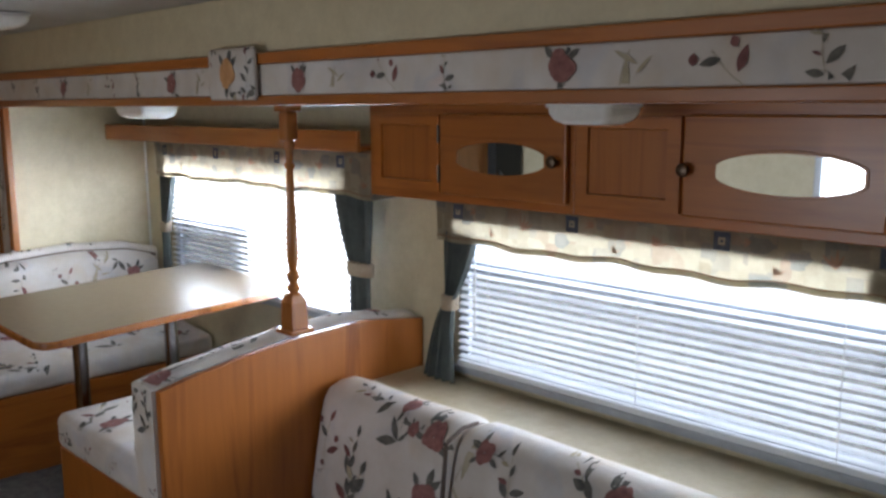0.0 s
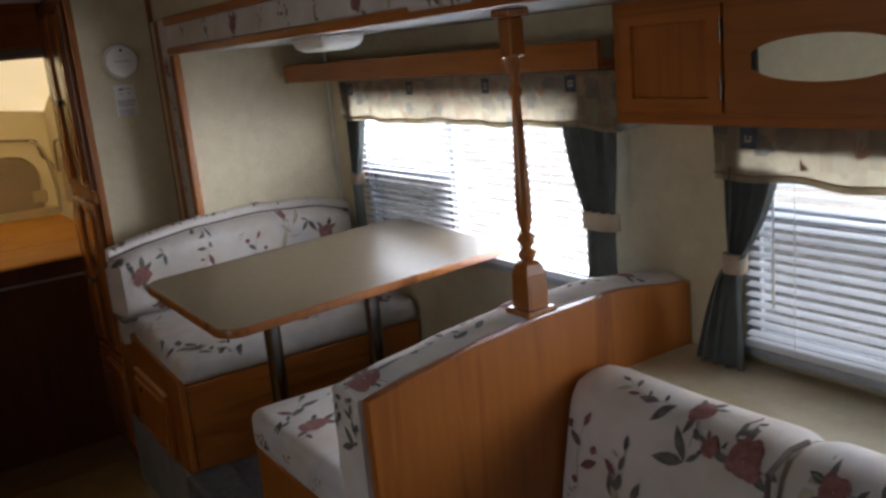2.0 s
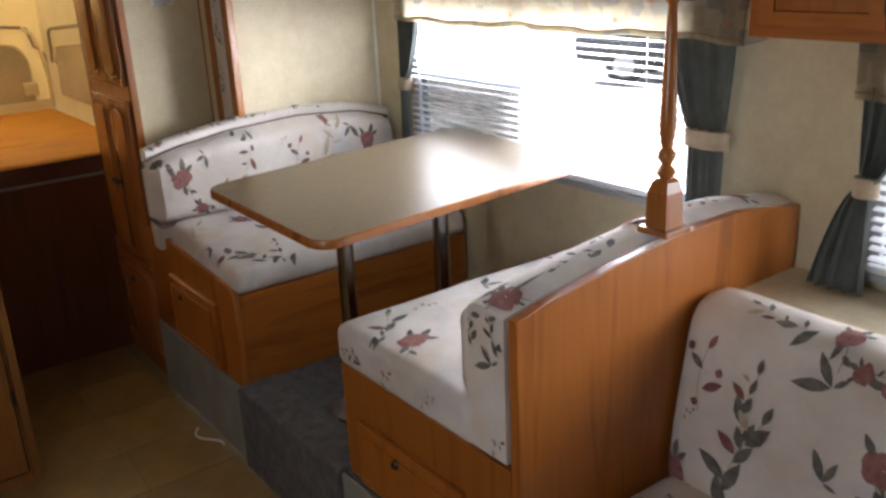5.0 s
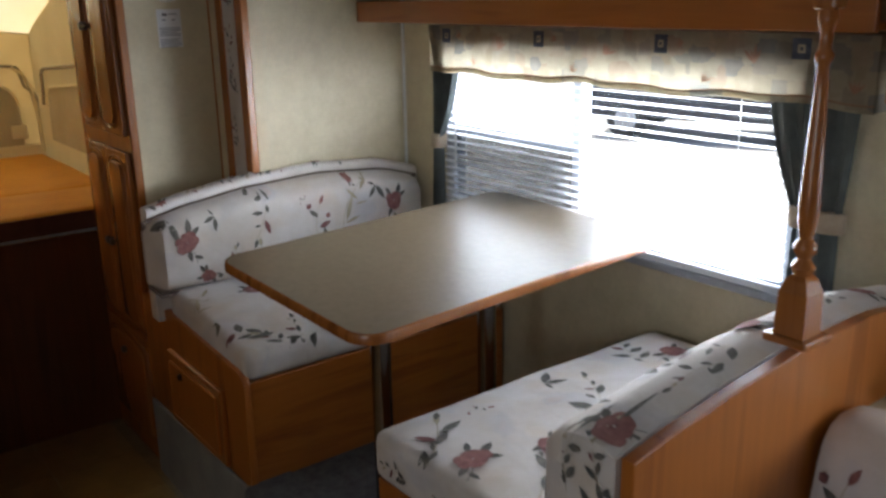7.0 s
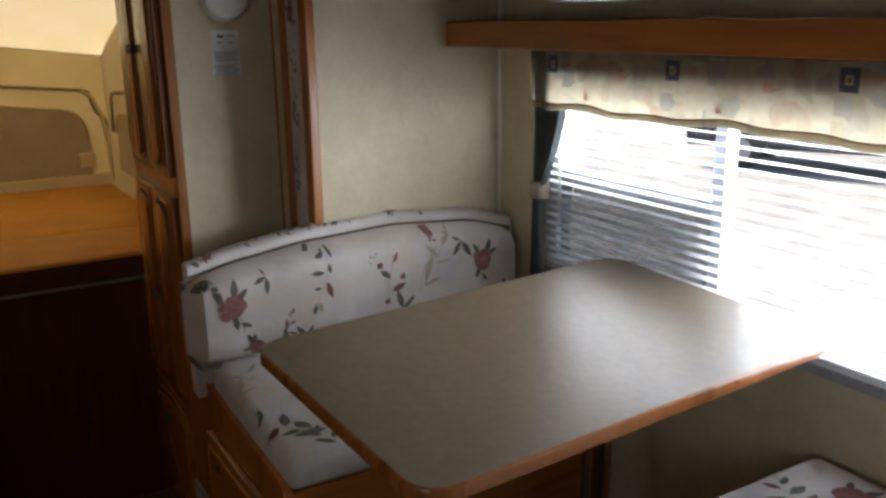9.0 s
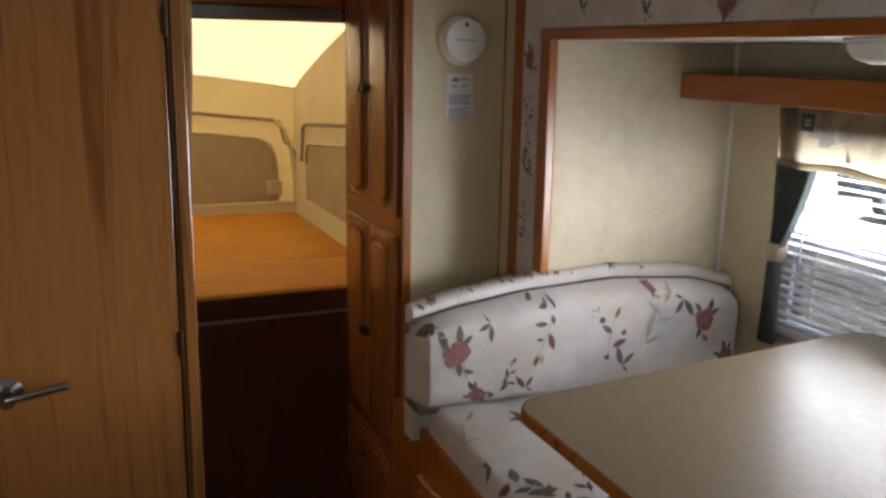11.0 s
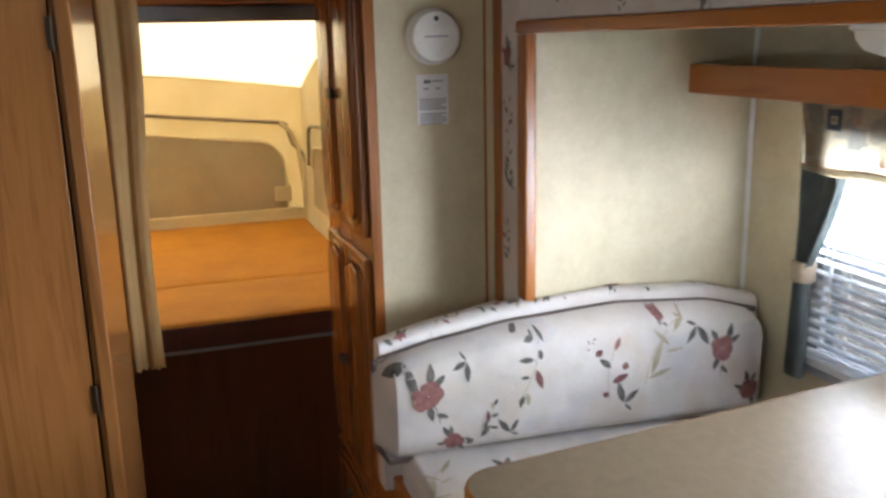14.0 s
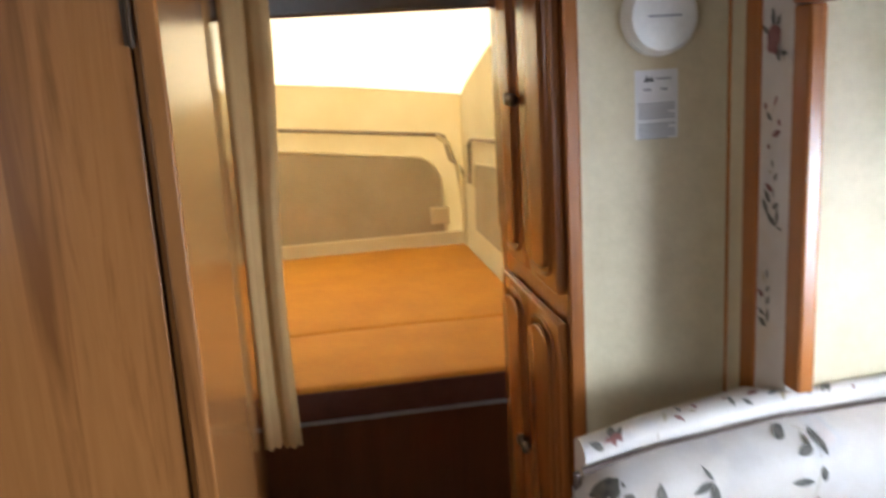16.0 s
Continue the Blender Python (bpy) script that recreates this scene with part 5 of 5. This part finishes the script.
# bathroom door
bdoor = thing("bathroom_door", (-3.29, 0.52, 0.05), "closed wood-veneer bathroom door with a lever handle", "door")
part("leaf", box(-3.436, -3.402, 0.246, 0.842, 0.045, 1.925, 0.003), DOORWOOD, bdoor)
lev = part("lever_handle", lathe(-3.4015, 0.495, 0.998, [(0.030, 0), (0.030, 0.006), (0.024, 0.010), (0.014, 0.014), (0.013, 0.045), (0.019, 0.048), (0.019, 0.056)], 20, "x"), CHROME, bdoor, "chrome lever handle", True)
part("lever", tube([(-3.351, 0.495, 0.998), (-3.347, 0.52, 1.0), (-3.347, 0.555, 1.005), (-3.351, 0.585, 1.009), (-3.357, 0.61, 1.011)], 0.0085, 10), CHROME, lev, smooth=True)
for z in (0.33, 1.060, 1.75):
    bm = tube([(-3.395, 0.846, z - 0.030), (-3.395, 0.846, z + 0.030)], 0.0036, 8)
    box(-3.4018, -3.399, 0.836, 0.845, z - 0.028, z + 0.028, 0.0005, 1, bm)
    part("hinge", bm, BRONZE, bdoor, "dark metal hinge")

# curtain hanging at the bunk's opening
bc = thing("bunk_curtain", (-4.15, 0.90, 0.80), "gathered tan cloth curtain drawn aside at the bunk", "curtain")
rows = []
for j in range(13):
    f = j / 12
    z = 2.0 - 1.165 * f
    row = []
    for i in range(41):
        u = i / 40
        row.append((-4.15 + 0.010 * math.sin(u * 9.5 + 0.5 * f) + 0.002 * math.sin(u * 23), 0.896 + (0.098 - 0.022 * f + 0.008 * math.sin(f * 7)) * u, z + 0.004 * math.sin(u * 30)))
    rows.append(row)
part("cloth", loft(rows, thick=0.002), BUNKCURTAIN, bc, smooth=True)
part("track", box(-4.175, -4.125, 0.892, 1.49, 2.002, 2.018, 0.003), WHITEPLASTIC, bc)

# ---- the fold-out bunk under canvas ----
BX0, BX1, BY0, BY1, BZ = -5.77, -4.305, -0.20, 1.685, 0.908
bunk = thing("bunk_bed", (-4.8, 0.55, 0.87), "fold-out bunk with an orange-tan mattress in two sections", "bed")
part("platform", box(BX0 - 0.02, BX1 - 0.052, BY0, BY1 + 0.01, 0.735, 0.8065, 0.004), SIDING, bunk)
for a, b in ((BX1 - 0.43, BX1 + 0.006), (BX0, BX1 - 0.434)):
    m_ = part("mattress", cushion(a, b, BY0 + 0.01, BY1, 0.8085, BZ, 0.018, 0.012), MATTRESS, bunk, "orange-tan mattress section", True)
part("mattress_border", box(BX1 + 0.0065, BX1 + 0.012, 0.893, 1.498, 0.826, BZ - 0.010, 0.002), MATTRESS_EDGE, bunk, "dark brown mattress border")
part("retaining_strip", box(BX1 + 0.0045, BX1 + 0.016, 0.893, 1.498, 0.816, 0.8252, 0.002), ALU, bunk, "pale grey edge strip")

tent = thing("bunk_tent", (-4.8, 0.55, 0.90), "cream canvas tent end over the fold-out bunk", "tent")


def sheet(fn, nu, nv, m, parent, name, label="", thick=0.002):
    rows_ = [[fn(i / nu, j / nv) for i in range(nu + 1)] for j in range(nv + 1)]
    return part(name, loft(rows_, thick=thick), m, parent, label, True)


TYA, TYB = BY0 - 0.03, 1.70


def back_top(y):
    f = (y - TYA) / (TYB - TYA)
    return 1.612 - 0.10 * max(0, (f - 0.5) / 0.5) ** 1.3


def back_wall(u, v):
    y = TYA - 0.03 + (TYB - TYA + 0.06) * u
    zt = back_top(min(TYB, max(TYA, y))) + 0.02
    return (-5.80 - 0.03 * math.sin(math.pi * v) + 0.006 * noise.noise((y * 4, v * 4, 1)), y, 0.84 + (zt - 0.84) * v)


def roof_at(u, v):
    y = TYA + (TYB - TYA) * u
    x = -5.80 + (5.80 - 4.37) * v
    zb = back_top(y)
    side = 0.04 * (1 - (2 * u - 1) ** 2)
    return (x, y, zb + (1.93 - zb) * v ** 0.85 + side * math.sin(math.pi * v) + 0.005 * noise.noise((x * 3, y * 3, 0)))


def side_wall(ys, sgn):
    def f(u, v):
        x = -5.86 + (5.86 - 4.355) * u
        top = roof_at(1.0 if sgn > 0 else 0.0, u)
        return (x, ys + 0.02 * sgn * math.sin(math.pi * v) * math.sin(math.pi * u), 0.84 + (top[2] + 0.02 - 0.84) * v)
    return f


sheet(back_wall, 30, 14, CANVAS, tent, "back_wall")
sheet(roof_at, 30, 16, ROOFCLOTH, tent, "roof", "thin bright canvas roof")
sheet(side_wall(TYB, 1), 16, 12, CANVAS, tent, "side_wall")
sheet(side_wall(TYA, -1), 16, 12, CANVAS, tent, "side_wall")


def flap_outline(a, b, zl, zr0, zr1, r):
    """Outline of a window flap: level foot, sloping head, rounded top corners."""
    pts = [(a, zl), (b, zl)]
    for i in range(9):
        t_ = radians(90 * i / 8)
        pts.append((b - r + r * math.cos(t_), zr1 - r + r * math.sin(t_)))
    for i in range(9):
        t_ = radians(90 + 90 * i / 8)
        pts.append((a + r + r * math.cos(t_), zr0 - r + r * math.sin(t_)))
    return pts


def tent_window(on, to_world, outline, pipe):
    own = bmesh.new()
    vs = [own.verts.new(to_world(p, 0.012 + 0.010 * noise.noise((p[0] * 9, p[1] * 9, 0)))) for p in outline]
    own.faces.new(vs)
    bmesh.ops.triangulate(own, faces=own.faces[:])
    bmesh.ops.subdivide_edges(own, edges=own.edges[:], cuts=3, use_grid_fill=True)
    w_ = part("window_flap", own, SCREENCLOTH, on, "zipped tan window flap")
    cx = sum(p[0] for p in outline) / len(outline)
    cz = sum(p[1] for p in outline) / len(outline)
    big = [(cx + (p[0] - cx) * 1.06 + (0.06 if p[0] > cx else -0.06), p[1] + (0.085 if p[1] > cz else 0.0)) for p in outline][1:]
    part("piping", tube([to_world(p, 0.010) for p in big], 0.008, 6), pipe, on, "brown piping", True)
    part("flap_rim", tube([to_world(p, 0.012) for p in outline[1:]], 0.006, 6), CANVAS, on, "cream rim", True)
    return w_


tent_window(tent, lambda p, d: (-5.803 + d - 0.012 * math.sin(math.pi * min(1, max(0, (p[1] - 0.84) / 0.7))), p[0], p[1]), flap_outline(0.25, 1.605, 0.955, 1.405, 1.275, 0.13), CANVASPIPE)
tent_window(tent, lambda p, d: (p[0], TYB - d, p[1]), flap_outline(-5.56, -4.55, 1.0, 1.27, 1.34, 0.1), CANVASPIPE)
part("flap_tab", box(-5.801, -5.780, 1.545, 1.625, 0.99, 1.06, 0.006), CANVAS, tent, "square cloth tab")
part("foot_band", box(-5.799, -5.783, TYA + 0.02, TYB - 0.01, 0.90, 0.955, 0.005), CANVAS, tent, "cream hem above the mattress")
part("corner_pole", tube([(-5.76, 1.685, 0.915), (-5.75, 1.678, 1.10), (-5.74, 1.66, 1.24), (-5.735, 1.63, 1.32), (-5.73, 1.58, 1.362)], 0.009, 8), CANVAS, tent, "cloth-sleeved bow", True)

# dark appliance across the aisle, seen only in the mirrors
fridge = thing("refrigerator", (-3.30, -0.30, FLOOR), "tall black refrigerator front across the aisle", "refrigerator")
part("body", box(-3.40, -3.33, -0.474, -0.20, FLOOR + 0.001, 1.80, 0.006), BLACKRUBBER, fridge)
part("handle", tube([(-3.328, -0.24, 0.9), (-3.312, -0.24, 0.92), (-3.312, -0.24, 1.28), (-3.328, -0.24, 1.30)], 0.008, 8), CHROME, fridge, "chrome handle", True)

# a curl of white cord lying on the floor by the step
cord = thing("cord", (-3.25, 1.42, 0.0), "short curl of white cord on the tile floor", "cord")
part("strand", tube([(-3.36 + 0.012 * i, 1.425 - 0.028 * math.sin(i * 0.35), 0.0045) for i in range(16)], 0.004, 6), WHITEPLASTIC, cord, smooth=True)

# ---- outdoors ----
structure("ground", box(-400, 400, -400, 400, -0.75, -0.70), GRAVEL, "pale gravel lot", "ground")


def parked_trailer(x, y, turn):
    """A pale travel trailer parked across the lot."""
    base = thing("parked_trailer", (0, 0, 0), "white travel trailer with grey stripe parked on gravel", "trailer")
    z0 = -0.70
    part("body", prism([(u, v + z0) for u, v in ((-3.2, 0.45), (-3.2, 2.3), (-2.6, 2.75), (3.0, 2.75), (3.2, 2.5), (3.2, 0.45))], "y", -1.15, 1.15, 0.08), SIDING, base, smooth=True)
    part("stripe", box(-3.15, 3.15, -1.165, -1.152, 0.95 + z0, 1.15 + z0), ALU, base, "grey stripe")
    part("skirt", box(-2.9, 2.9, -1.0, 1.0, 0.25 + z0, 0.449 + z0, 0.02), ALU, base)
    for wx in (-1.6, 1.2):
        part("window", box(wx - 0.5, wx + 0.5, -1.17, -1.152, 1.45 + z0, 2.05 + z0, 0.005), STEEL, base, "dark window")
    for wx in (-0.45, 0.4):
        part("wheel", lathe(wx, -0.95, z0 + 0.33, [(0.18, -0.19), (0.31, -0.18), (0.33, -0.1), (0.31, -0.01), (0.18, 0.0)], 20, "y"), STEEL, base, smooth=True)
    base.matrix_world = pose(x, y, 0, 0, 0, turn)
    return base


parked_trailer(-15.5, 18.5, -42)
parked_trailer(-2.6, 17.0, -30)


def parked_car(x, y, turn, label):
    """A dark car standing on the gravel."""
    car = thing("parked_car", (0, 0, 0), label, "car")
    z0 = -0.70
    side = [(-2.25, 0.35), (-2.30, 0.75), (-2.1, 0.95), (-1.75, 1.0), (-1.25, 1.48), (0.55, 1.52), (1.15, 1.05), (2.05, 0.95), (2.25, 0.7), (2.25, 0.35)]
    part("body", prism([(u, v + z0) for u, v in side], "y", -0.88, 0.88, 0.07, 3), CARPAINT, car, smooth=True)
    for sy in (-1, 1):
        part("side_window", prism([(-1.55, 1.02 + z0), (-1.15, 1.40 + z0), (0.45, 1.43 + z0), (0.92, 1.04 + z0)], "y", sy * 0.882, sy * 0.888), STEEL, car, "dark side window")
        for wx in (-1.4, 1.4):
            tyre = part("wheel", lathe(wx, sy * 0.80 + 0.1, z0 + 0.33, [(0.20, 0), (0.32, 0.01), (0.335, 0.10), (0.32, 0.19), (0.20, 0.2)], 20, "y"), BLACKRUBBER, car, smooth=True)
            part("rim", lathe(wx, sy * 0.80 + 0.1, z0 + 0.33, [(0.19, -0.004), (0.19, 0.204)], 16, "y"), STEEL, tyre, "steel rim", True)
    car.matrix_world = pose(x, y, 0, 0, 0, turn)
    return car


parked_car(-9.6, 13.2, 24, "dark blue car parked on pale gravel behind the window")
